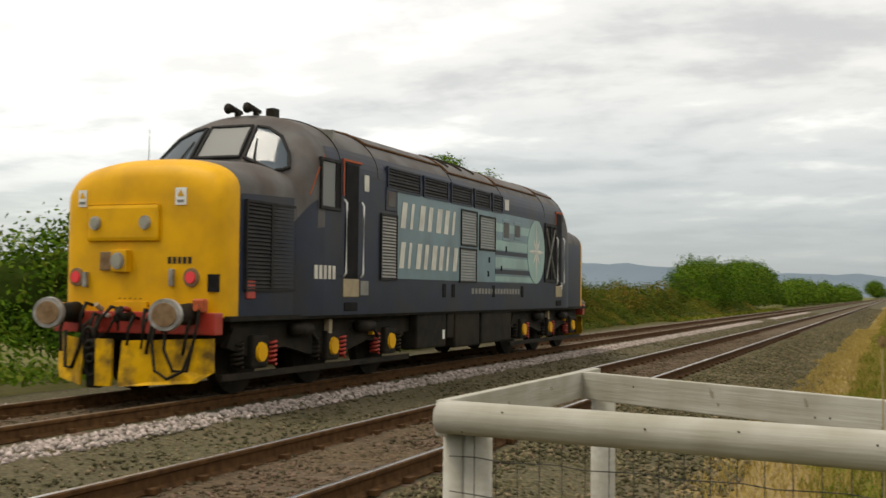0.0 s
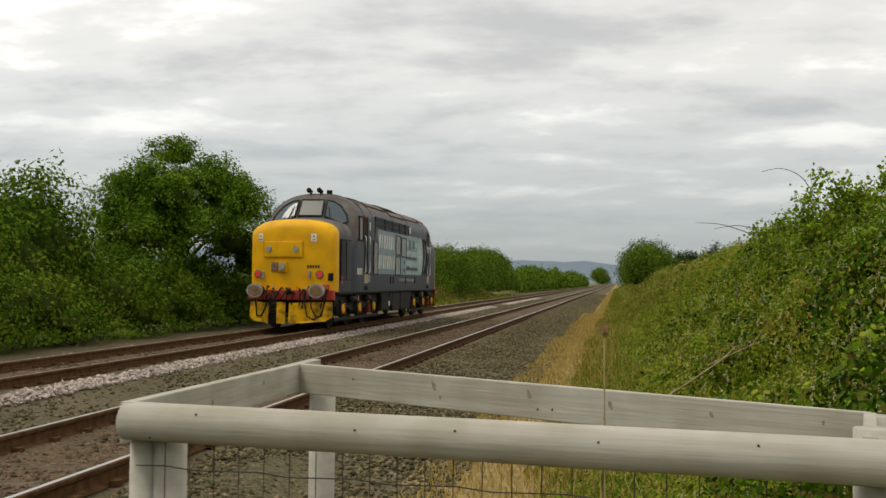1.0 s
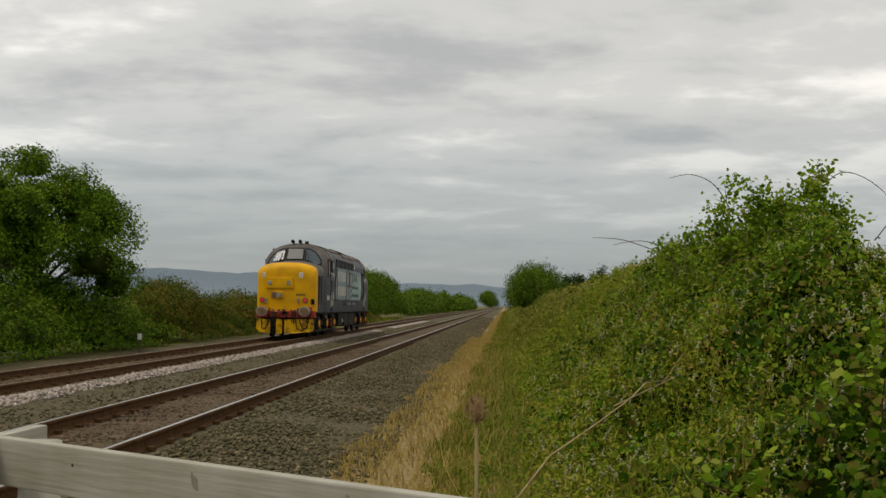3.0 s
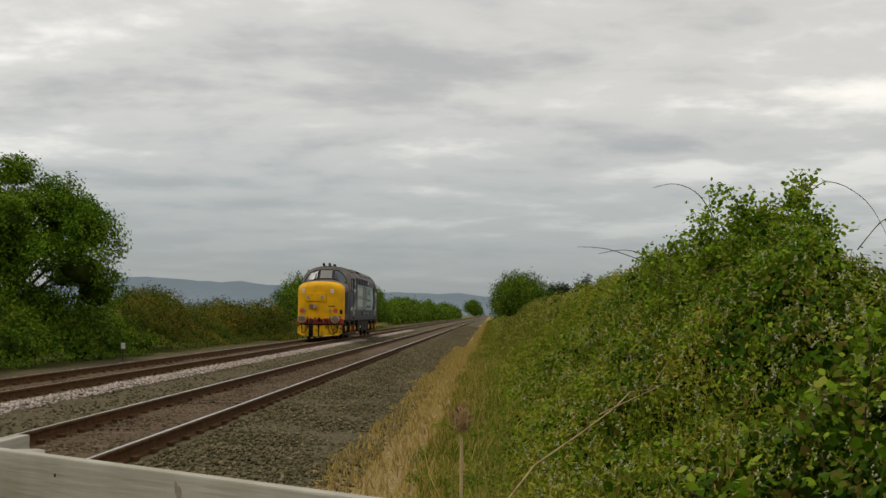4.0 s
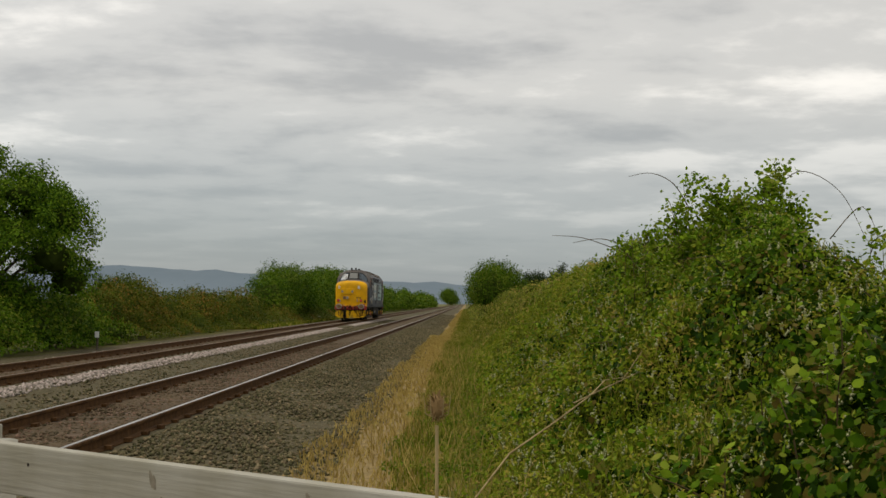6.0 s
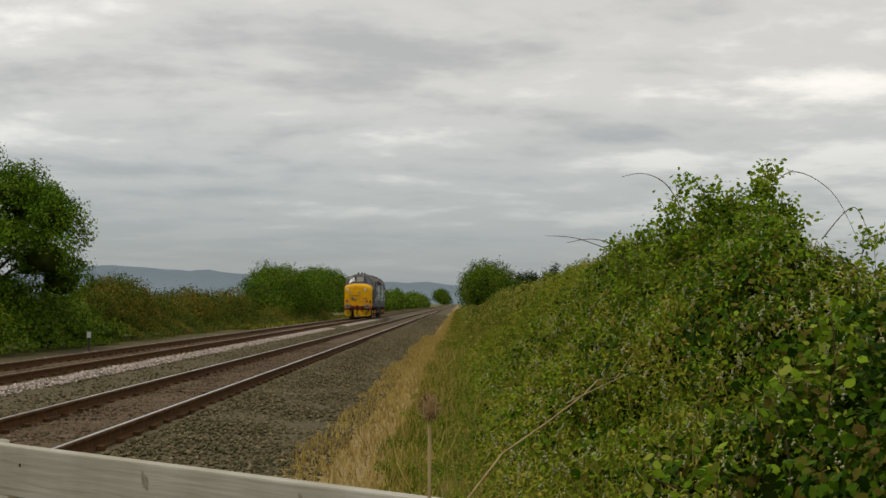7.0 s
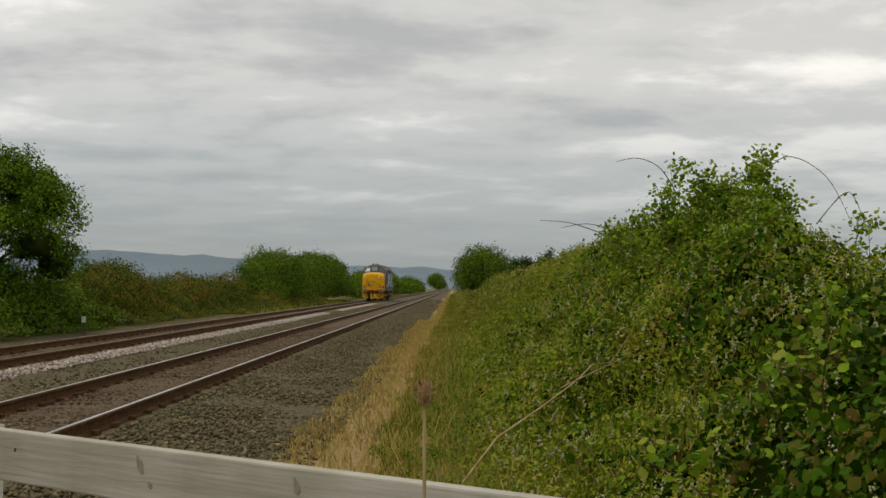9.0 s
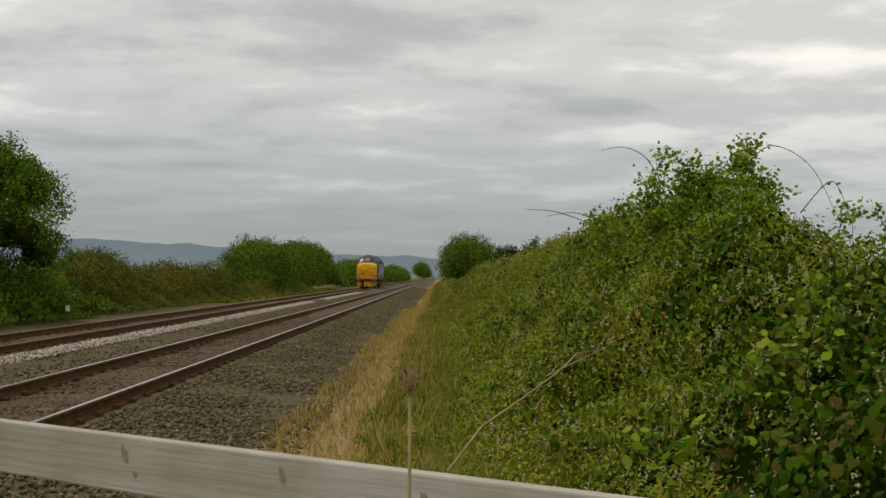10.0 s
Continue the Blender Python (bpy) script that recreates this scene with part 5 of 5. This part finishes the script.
def side_details():
    for y0, y1 in ((1.2, 1.78), (1.84, 2.42)):
        grille(y0, y1, 1.32, 2.34, 22, M["slat"], x=1.252)
    side_box("jack_panel", 1.22, 1.42, 1.2, 1.42, 0.02, M["red"], "red-edged jacking panel", x=1.245)
    grille(5.05, 5.62, 1.5, 2.42, 20, M["slat_pale"])
    grille(8.6, 9.42, 2.14, 2.72, 12, M["slat_pale"])
    grille(9.62, 10.5, 2.1, 2.68, 12, M["slat_pale"])
    grille(8.55, 9.4, 1.5, 2.05, 11, M["slat_pale"])
    for y0, y1 in ((5.25, 6.62), (6.75, 7.92), (8.05, 9.15), (9.28, 10.2), (10.32, 11.0)):
        grille(y0 + 0.03, y1 - 0.05, 2.84, 3.13, 6, M["slat"], x=1.338, label="dark radiator grille below the roof", surround="blue")
    # big radiator opening by the far cab
    frame_ob = side_box("radiator_opening", 14.1, 14.92, 1.6, 2.75, 0.006, M["dark"], "dark radiator opening with braces", bev=0)
    for a in ((14.04, 14.98, 2.75, 2.81), (14.04, 14.98, 1.54, 1.6), (14.04, 14.1, 1.6, 2.75), (14.92, 14.98, 1.6, 2.75), (14.5, 14.54, 1.6, 2.75)):
        side_box("opening_frame", *a, 0.03, M["slat"], parent=frame_ob, bev=0)
    for z0, z1 in ((1.62, 2.7), (2.7, 1.62)):
        bm = bmesh.new()
        tube(bm, [(1.36, 14.15, z0), (1.36, 14.88, z1)], [0.02, 0.02], 5)
        part("brace", bm, M["slat_pale"], frame_ob)
    # small windows
    for y0, y1, z0, z1 in ((5.2, 5.62, 2.5, 2.85), (11.75, 12.2, 2.35, 2.7), (11.0, 11.45, 2.3, 2.72)):
        side_box("side_hatch", y0, y1, z0, z1, 0.014, M["teal"] if y0 > 10 else M["blue"], bev=0.008)
        side_box("hatch_pane", y0 + 0.06, y1 - 0.06, z0 + 0.06, z1 - 0.06, 0.02, M["roof_grey"], bev=0.006)
    # painted panel, stripes and disc
    side_box("teal_panel", 5.66, 13.3, 1.50, 2.82, 0.006, M["teal"], "large dull teal painted panel", bev=0)
    for i, (z0, z1) in enumerate(((1.52, 1.62), (1.78, 1.98), (2.12, 2.3), (2.46, 2.62))):
        side_box("stripe", 10.55, 13.2, z0, z1, 0.010, M["teal_light"], bev=0)
    side_box("stripe", 10.55, 13.2, 1.66, 1.75, 0.010, M["blue"], bev=0)
    side_box("stripe", 10.55, 13.2, 2.02, 2.1, 0.010, M["blue"], bev=0)
    bm = bmesh.new()
    bmesh.ops.create_cone(bm, cap_ends=True, segments=40, radius1=0.66, radius2=0.66, depth=0.03, matrix=Matrix.Translation((1.345, 13.35, 2.16)) @ Matrix.Rotation(math.pi / 2, 4, "Y"))
    disc = part("disc_mark", bm, M["teal_light"], loco, "pale green painted disc")
    for k in range(8):
        a, ln = k * math.pi / 4, (0.62 if k % 2 == 0 else 0.36)
        bm = bmesh.new()
        v = [bm.verts.new(p) for p in ((1.374, 13.35, 2.16), (1.364, 13.35 + math.cos(a - 0.3) * 0.16, 2.16 + math.sin(a - 0.3) * 0.16), (1.364, 13.35 + math.cos(a) * ln, 2.16 + math.sin(a) * ln),
                                       (1.364, 13.35 + math.cos(a + 0.3) * 0.16, 2.16 + math.sin(a + 0.3) * 0.16))]
        # a low ridge: two facets that meet on the point's middle line
        bm.faces.new((v[0], v[1], v[2]))
        bm.faces.new((v[0], v[2], v[3]))
        part("star_point", bm, M["cream"], disc)
    # the operator's words as plain slanted strokes
    def strokes(y0, z0, height, count, pitch):
        for i in range(count):
            bm = bmesh.new()
            y, k, wide = y0 + i * pitch, height * 0.22, pitch * (0.52, 0.3, 0.56, 0.46, 0.6)[i % 5]
            q = [(y, z0), (y + wide, z0), (y + wide + k, z0 + height), (y + k, z0 + height)]
            f = [bm.verts.new((1.349, *p)) for p in q] + [bm.verts.new((1.353, *p)) for p in q]
            for t in ((4, 5, 6, 7), (0, 1, 5, 4), (1, 2, 6, 5), (2, 3, 7, 6), (3, 0, 4, 7)):
                bm.faces.new([f[n] for n in t])
            part("letter_bar", bm, M["cream"], loco)

    strokes(5.78, 2.27, 0.40, 7, 0.385)
    strokes(5.74, 1.66, 0.40, 8, 0.345)
    for i in range(5):
        side_box("number_bar", 2.86 + i * 0.135, 2.95 + i * 0.135, 1.46, 1.64, 0.008, M["cream"], bev=0, x=1.335)
    for i in range(16):
        side_box("small_bar", 9.2 + i * 0.19, 9.33 + i * 0.19, 1.28, 1.38, 0.006, M["slat_pale"], bev=0)
    side_box("data_panel", 4.32, 4.6, 1.25, 1.45, 0.008, M["slat_pale"], bev=0)
    side_box("label_plate", 4.42, 4.58, 2.72, 2.95, 0.008, M["cream"], bev=0)
    side_box("label_plate", 11.15, 11.4, 2.9, 3.1, 0.008, M["cream"], bev=0)
    side_box("label_plate", 15.4, 15.55, 1.4, 1.55, 0.008, M["white"], bev=0)
    for y in (7.7, 8.15, 10.4, 12.3):
        side_box("socket", y, y + 0.14, 1.22, 1.44, 0.012, M["dark"], bev=0)
    for y, z in ((10.1, 1.6), (10.15, 1.86), (10.9, 1.72), (11.2, 2.1)):
        side_box("handle", y, y + 0.06, z, z + 0.1, 0.02, M["dark"], bev=0)
    # pipes and boxes on the roof
    for y0, y1, q0, q1 in ((5.0, 8.1, 0.72, 0.9), (8.3, 10.9, 0.66, 0.92), (11.1, 13.9, 0.68, 0.9), (14.1, 15.5, 0.72, 0.9)):
        qs = steps(q0, 2 - q0, 10)
        bm, rows = loft(steps(y0, y1, 4), qs)
        for v in bm.verts:
            v.co.z += 0.03
        hatch = part("roof_hatch", bm, M["roof_grey"], loco, "sooty raised roof hatch", True)
        edge = [skin(y0, q) for q in qs] + [skin(y1, q) for q in reversed(qs)]
        bm = bmesh.new()
        tube(bm, [p + Vector((0, 0, 0.015)) for p in edge + edge[:2]], [0.022] * (len(edge) + 2), 5)
        part("hatch_edge", bm, M["rail_side"], hatch)
    for y in (8.6, 9.3, 10.0):
        bm = bmesh.new()
        tube(bm, [skin(y, q) + Vector((0, 0, 0.035)) for q in steps(0.72, 0.9, 5)], [0.03] * 6, 6)
        part("exhaust_cover", bm, M["black"], loco)
    for x in (-0.2, 0.12):
        bm = bmesh.new()
        tube(bm, [(x, 2.98, 3.76), (x, 3.12, 3.77), (x, 3.35, 3.75)], [0.075, 0.045, 0.03], 12)
        box(bm, x - 0.03, x + 0.03, 3.2, 3.28, 3.66, 3.75)
        part("horn", bm, M["black"], loco, "black roof horn", True)
    bm = bmesh.new()
    box(bm, 0.28, 0.42, 3.25, 3.4, 3.62, 3.78)
    part("roof_box", bm, M["black"], loco)


side_details()


def end_details():
    def disc(name, x, z, r, depth, mat, parent=loco, y=0.70, label="", segments=24):
        bm = bmesh.new()
        bmesh.ops.create_cone(bm, cap_ends=True, segments=segments, radius1=r, radius2=r * 0.94, depth=depth, matrix=Matrix.Translation((x, y - depth / 2, z)) @ Matrix.Rotation(math.pi / 2, 4, "X"))
        return part(name, bm, mat, parent, label)

    def front_box(name, x0, x1, z0, z1, y0, y1, mat, label="", bev=0.01, parent=loco):
        bm = bmesh.new()
        box(bm, x0, x1, y0, y1, z0, z1)
        if bev:
            bevel(bm, bev, 2)
        return part(name, bm, mat, parent, label)

    # nose door panel with its two old marker lamps
    plate = front_box("headcode_panel", -0.82, 0.30, 1.86, 2.30, 0.655, 0.72, M["yellow"], "raised yellow rounded panel", 0.05)
    for x in (-0.67, 0.10):
        ring = disc("marker_lamp", x, 2.08, 0.085, 0.03, M["steel"], plate, 0.655, "round steel-rimmed marker lamp")
        disc("lamp_lens", x, 2.08, 0.062, 0.02, M["lens"], ring, 0.63)
    box_lamp = front_box("headlight_box", -0.38, -0.14, 1.50, 1.76, 0.60, 0.72, M["yellow"], "yellow box round the headlight", 0.015)
    rim = disc("headlight_rim", -0.27, 1.63, 0.10, 0.03, M["steel"], box_lamp, 0.60)
    disc("headlight_lens", -0.27, 1.63, 0.078, 0.02, M["lens"], box_lamp, 0.575)
    front_box("jumper_socket", -0.60, -0.40, 1.52, 1.74, 0.66, 0.71, M["rust"], "dark brown jumper socket")
    for s in (1, -1):
        hole = disc("tail_lamp_rim", 0.78 * s if s > 0 else -0.98, 1.44, 0.115, 0.04, M["rust"], loco, 0.71)
        disc("tail_lamp", 0.78 * s if s > 0 else -0.98, 1.44, 0.07, 0.02, M["tail_red"], hole, 0.665, "round red tail lamp")
        front_box("lamp_bracket", s * 0.50 - 0.03, s * 0.50 + 0.03, 1.34, 1.54, 0.64, 0.70, M["steel"]) if s > 0 else front_box("lamp_bracket", -0.86, -0.80, 1.32, 1.5, 0.64, 0.70, M["steel"])
        sign = front_box("warning_plate", (0.52 if s > 0 else -0.98), (0.68 if s > 0 else -0.86), 2.28, 2.48, 0.69, 0.716, M["white"], "white warning plate with a yellow triangle", 0)
        bm = bmesh.new()
        cx = 0.60 if s > 0 else -0.92
        v = [bm.verts.new(p) for p in ((cx - 0.05, 0.686, 2.38), (cx + 0.05, 0.686, 2.38), (cx, 0.686, 2.46))]
        bm.faces.new(v)
        part("triangle_mark", bm, M["yellow"], sign)
        front_box("text_bar", cx - 0.05, cx + 0.05, 2.31, 2.34, 0.684, 0.69, M["slat_pale"], "", 0, sign)
    for i in range(5):
        front_box("number_bar", 0.42 + i * 0.075, 0.47 + i * 0.075, 1.60, 1.68, 0.694, 0.702, M["slat"], "", 0)
    front_box("cable_recess", 1.02, 1.16, 1.28, 1.48, 0.68, 0.8, M["dark"], "", 0)
    bm = bmesh.new()
    tube(bm, [(-0.12, 1.0, 2.82), (-0.12, 1.0, 3.22)], [0.006, 0.004], 5)
    part("aerial", bm, M["black"], loco, "thin black radio aerial")
    front_box("nose_seam", -0.35, 0.15, 1.10, 1.12, 0.685, 0.70, M["slat"], "", 0)
    front_box("nose_door_edge", -0.36, 0.14, 1.02, 1.16, 0.66, 0.71, M["yellow"], "", 0.008)
    for i in range(5):
        disc("rivet", -0.3 + i * 0.08, 1.19, 0.01, 0.012, M["slat"], loco, 0.70, "", 8)
    # buffer beam, buffers, coupling, hoses, plough
    for flip in (0, 1):
        def at(ob):
            if flip:
                ob.matrix_basis = turned
            return ob
        beam = at(front_box("buffer_beam", -1.22, 1.22, 0.78, 1.04, 0.56, 0.74, M["red"], "red buffer beam with grime", 0.015))
        for s in (1, -1):
            bm = bmesh.new()
            tube(bm, [(s * 0.865, 0.56, 1.02), (s * 0.865, 0.10, 1.02)], [0.13, 0.10], 18)
            shank = at(part("buffer", bm, M["black"], loco, "oval-headed greasy buffer", True))
            bm = bmesh.new()
            for yy0, yy1, sx, sz, idx in ((0.02, 0.07, 0.235, 0.185, 0), (0.008, 0.02, 0.178, 0.135, 1)):
                vs = bmesh.ops.create_cone(bm, cap_ends=True, segments=32, radius1=1, radius2=0.97, depth=yy1 - yy0,
                                           matrix=Matrix.Translation((s * 0.865, (yy0 + yy1) / 2, 1.02)) @ Matrix.Rotation(math.pi / 2, 4, "X") @ Matrix.Diagonal((sx, sz, 1, 1)))["verts"]
                for f in {f for v in vs for f in v.link_faces}:
                    f.material_index = idx
            part("buffer_head", bm, [M["steel"], M["rust"]], shank, "pale greasy buffer head with a rusty middle")
            # side plough blade
            bm = bmesh.new()
            inner = 0.02 if s > 0 else 0.55
            pts = [(s * inner, 0.34, 0.70), (s * 1.16, 0.62, 0.74), (s * 1.18, 0.60, 0.34), (s * 1.02, 0.46, 0.22), (s * inner, 0.26, 0.16)]
            a = [bm.verts.new(p) for p in pts]
            b = [bm.verts.new((p[0], p[1] + 0.03, p[2])) for p in pts]
            bm.faces.new(a)
            bm.faces.new(list(reversed(b)))
            for i in range(5):
                bm.faces.new((a[i], b[i], b[(i + 1) % 5], a[(i + 1) % 5]))
            bmesh.ops.recalc_face_normals(bm, faces=bm.faces[:])
            at(part("plough_blade", bm, M["worn_yellow"], loco, "worn yellow snowplough blade"))
            for x in (0.42, 0.62, 0.95):
                bm = bmesh.new()
                tube(bm, [(s * x, 0.58, 0.95), (s * x, 0.40, 0.86), (s * (x + 0.02), 0.34, 0.6), (s * (x + 0.14), 0.36, 0.36), (s * (x + 0.3), 0.42, 0.36), (s * (x + 0.36), 0.5, 0.8)] if x == 0.62 else
                     [(s * x, 0.58, 0.98), (s * x, 0.42, 0.98), (s * x, 0.36, 0.8), (s * (x - 0.04), 0.34, 0.55)], [0.022] * (6 if x == 0.62 else 4), 8)
                at(part("brake_hose", bm, M["black"], loco, "black rubber brake hose", True))
            bm = bmesh.new()
            tube(bm, [(s * 1.0, 0.58, 1.08), (s * 1.0, 0.46, 1.1)], [0.05, 0.04], 8)
            at(part("air_cock", bm, M["lining"] if s > 0 else M["yellow"], loco))
            bm = bmesh.new()
            tube(bm, [(s * 0.5, 0.6, 1.06), (s * 0.5, 0.48, 1.12)], [0.035, 0.03], 8)
            at(part("air_cock", bm, M["sand"], loco))
        # hoses, cocks and jumper cables that crowd the beam
        rnd = random.Random(11)
        for k in range(11):
            x = -0.75 + 1.25 * k / 10 + rnd.uniform(-0.04, 0.04)
            if abs(abs(x) - 0.865) < 0.2:
                continue
            bm = bmesh.new()
            z = rnd.uniform(0.95, 1.12)
            d = rnd.uniform(-0.12, 0.12)
            tube(bm, [(x, 0.58, z), (x, 0.44, z + 0.03), (x + d, 0.36, z - 0.12), (x + d * 1.6, 0.34, z - rnd.uniform(0.22, 0.42))], [0.02, 0.024, 0.02, 0.016], 7)
            at(part("brake_hose", bm, M["black"], loco, "", True))
            if k % 3 == 0:
                bm = bmesh.new()
                tube(bm, [(x + 0.04, 0.5, z + 0.02), (x + 0.05, 0.4, z + 0.05)], [0.03, 0.022], 7)
                at(part("air_cock", bm, (M["yellow"], M["white"], M["red"], M["sand"])[k // 3], loco, "", True))
        bm = bmesh.new()
        box(bm, -0.56, -0.34, 0.36, 0.52, 0.12, 0.78)
        bevel(bm, 0.03)
        at(part("coupling_screw", bm, M["black"], loco, "black hanging screw coupling"))
        bm = bmesh.new()
        tube(bm, [(1.02, 0.52, 1.14), (1.04, 0.46, 0.95), (1.0, 0.44, 0.7), (0.9, 0.36, 0.36), (0.72, 0.3, 0.27), (0.54, 0.3, 0.36), (0.46, 0.34, 0.7), (0.44, 0.46, 0.95)], [0.02] * 8, 8)
        at(part("jumper_cable", bm, M["black"], loco, "long looping black jumper cable", True))
        bm = bmesh.new()
        box(bm, 0.92, 1.1, 0.5, 0.6, 1.04, 1.2)
        bevel(bm, 0.02)
        at(part("jumper_box", bm, M["lining"], loco, "orange jumper socket"))
        # centre plough, hook and links
        bm = bmesh.new()
        box(bm, -0.30, -0.06, 0.24, 0.28, 0.16, 0.72)
        at(part("plough_centre", bm, M["worn_yellow"], loco))
        bm = bmesh.new()
        tube(bm, [(0, 0.6, 0.98), (0, 0.34, 0.98), (0, 0.26, 1.06), (0, 0.22, 0.98), (0, 0.28, 0.9)], [0.06, 0.05, 0.04, 0.035, 0.02], 8)
        at(part("coupling_hook", bm, M["black"], loco, "black steel coupling hook", True))
        for k in range(3):
            bm = bmesh.new()
            pts = [(-0.45 + 0.09 * math.cos(a) + 0.02 * k, 0.3, 0.72 - 0.16 * k + 0.13 * math.sin(a)) for a in steps(0, 6.2832, 14)]
            tube(bm, pts, [0.024] * 15, 6)
            at(part("coupling_link", bm, M["black"], loco, "", True))


end_details()


WHEELS = []


def running_gear():
    for centre in (3.735, LENGTH - 3.735):
        bogie = new("bogie")
        bogie.parent = loco
        bogie.location = (0, centre, 0)
        for s in (1, -1):
            bm = bmesh.new()
            prof = [(-2.75, 0.62), (-2.6, 0.86), (-0.9, 0.86), (-0.7, 0.74), (0.7, 0.74), (0.9, 0.86), (2.6, 0.86), (2.75, 0.62), (2.3, 0.5), (1.3, 0.58), (0.6, 0.45), (-0.6, 0.45), (-1.3, 0.58), (-2.3, 0.5)]
            a = [bm.verts.new((s * 1.02, y, z)) for y, z in prof]
            b = [bm.verts.new((s * 1.12, y, z)) for y, z in prof]
            bm.faces.new(a)
            bm.faces.new(list(reversed(b)))
            for i in range(len(prof)):
                bm.faces.new((a[i], b[i], b[(i + 1) % len(prof)], a[(i + 1) % len(prof)]))
            bmesh.ops.recalc_face_normals(bm, faces=bm.faces[:])
            part("side_frame", bm, M["black"], bogie, "black oily bogie frame")
            for y in (-2.055, 0, 2.055):
                bm = bmesh.new()
                across = Matrix.Rotation(math.pi / 2, 4, "Y")
                bmesh.ops.create_cone(bm, cap_ends=True, segments=32, radius1=0.555, radius2=0.555, depth=0.12, matrix=across)
                bmesh.ops.create_cone(bm, cap_ends=True, segments=32, radius1=0.575, radius2=0.575, depth=0.03, matrix=Matrix.Translation((-s * 0.05, 0, 0)) @ across)
                for k in range(3):
                    box(bm, -0.075, 0.075, 0.2, 0.3, -0.06, 0.06, 0, Matrix.Rotation(k * 2.094, 4, "X"))
                wheel = part("wheel", bm, M["black"], bogie, "dark steel wheel")
                wheel.location = (s * 0.755, y, 0.56)
                WHEELS.append((wheel, s * 0.755, y))
                bm = bmesh.new()
                box(bm, min(s * 1.0, s * 1.2), max(s * 1.0, s * 1.2), y - 0.2, y + 0.2, 0.34, 0.76)
                bevel(bm, 0.04, 2)
                part("axlebox", bm, M["black"], bogie)
                bm = bmesh.new()
                bmesh.ops.create_cone(bm, cap_ends=True, segments=24, radius1=0.135, radius2=0.12, depth=0.04, matrix=Matrix.Translation((s * 1.215, y, 0.56)) @ Matrix.Rotation(math.pi / 2, 4, "Y"))
                part("axle_cover", bm, M["yellow"], bogie, "round yellow axle cover")
                for dy in (-0.42, 0.42):
                    bm = bmesh.new()
                    tube(bm, [(s * 1.1 + 0.075 * math.cos(k * 0.8), y + dy + 0.075 * math.sin(k * 0.8), 0.36 + k * 0.0075) for k in range(45)], [0.02] * 45, 5)
                    part("coil_spring", bm, M["red"] if (y, dy) in ((-2.055, 0.42), (0, 0.42), (2.055, -0.42)) else M["black"], bogie, "", True)
            bm = bmesh.new()
            box(bm, min(s * 1.1, s * 1.16), max(s * 1.1, s * 1.16), -2.9, 2.9, 0.22, 0.3)
            part("foot_beam", bm, M["black"], bogie)
            for y in (-1.0, 1.05):
                bm = bmesh.new()
                tube(bm, [(s * 1.2, y - 0.25, 0.8), (s * 1.2, y + 0.25, 0.8)], [0.09, 0.09], 12)
                tube(bm, [(s * 1.2, y + 0.25, 0.8), (s * 1.2, y + 0.5, 0.62)], [0.03, 0.03], 6)
                part("brake_cylinder", bm, M["black"], bogie, "", True)
            for y, z in ((-0.15, 0.72), (1.35, 0.66)):
                bm = bmesh.new()
                box(bm, min(s * 1.12, s * 1.2), max(s * 1.12, s * 1.2), y, y + 0.1, z, z + 0.2)
                part("isolating_cock", bm, M["sand"] if y < 0 else M["yellow"], bogie)
        bm = bmesh.new()
        box(bm, -0.6, 0.6, -2.6, 2.6, 0.4, 0.75)
        part("bogie_middle", bm, M["black"], bogie)
    for s in (1, -1):
        for y0, y1, z0 in ((6.75, 8.1, 0.36), (8.16, 8.5, 0.5), (8.56, 9.9, 0.32), (10.0, 11.9, 0.34)):
            bm = bmesh.new()
            box(bm, min(s * 0.4, s * 1.26), max(s * 0.4, s * 1.26), y0, y1, z0, 0.95)
            bevel(bm, 0.04, 2)
            part("equipment_box", bm, M["black"], loco, "black grimy underfloor equipment box")
        bm = bmesh.new()
        box(bm, s * 1.26 - 0.012, s * 1.26 + 0.012, 7.9, 8.0, 0.5, 0.66)
        part("gauge_plate", bm, M["white"], loco)
    bm = bmesh.new()
    box(bm, -1.1, 1.1, 1.1, LENGTH - 1.1, 0.66, 0.95)
    part("belly", bm, M["black"], loco)


running_gear()


def true_heights():
    """Body heights over the rail: the roof at 3.97 m, the buffers at 1.06 m; wheels stay round."""
    seen = set()
    for ob in loco.children_recursive:
        if ob.type != "MESH" or ob.data.name in seen or ob.name.split(".")[0] in ("wheel", "axle_cover"):
            continue
        seen.add(ob.data.name)
        for v in ob.data.vertices:
            v.co.z = 1.06 + (v.co.z - 1.02) * 1.085 if v.co.z > 1.02 else v.co.z * 1.039


true_heights()


# the rear buffers' place along the track
LOCO_ROWS = [(0.0, 11.2), (0.5, 22.2), (1.0, 30.1), (1.5, 31.1), (2.0, 33.7), (2.5, 40.5), (4.0, 61.0), (4.5, 68.3), (5.0, 75.3), (5.5, 82.7), (7.0, 101.8), (7.5, 108.8), (8.0, 114.9), (8.5, 122.3), (9.0, 127.1), (9.5, 135.9), (10.0, 140.9)]


def motions():
    walk(loco, [(t, pose(FAR_TRACK, y, 0)) for t, y in LOCO_ROWS])
    # the wheels roll with the way made good
    times = [i / 30 for i in range(301)]
    gone = np.interp(times, [r[0] for r in LOCO_ROWS], [r[1] for r in LOCO_ROWS]) - LOCO_ROWS[0][1]
    for wheel, x, y in WHEELS:
        walk(wheel, [(t, pose(x, y, 0.56, -math.degrees(d / 0.56))) for t, d in zip(times, gone)])


motions()
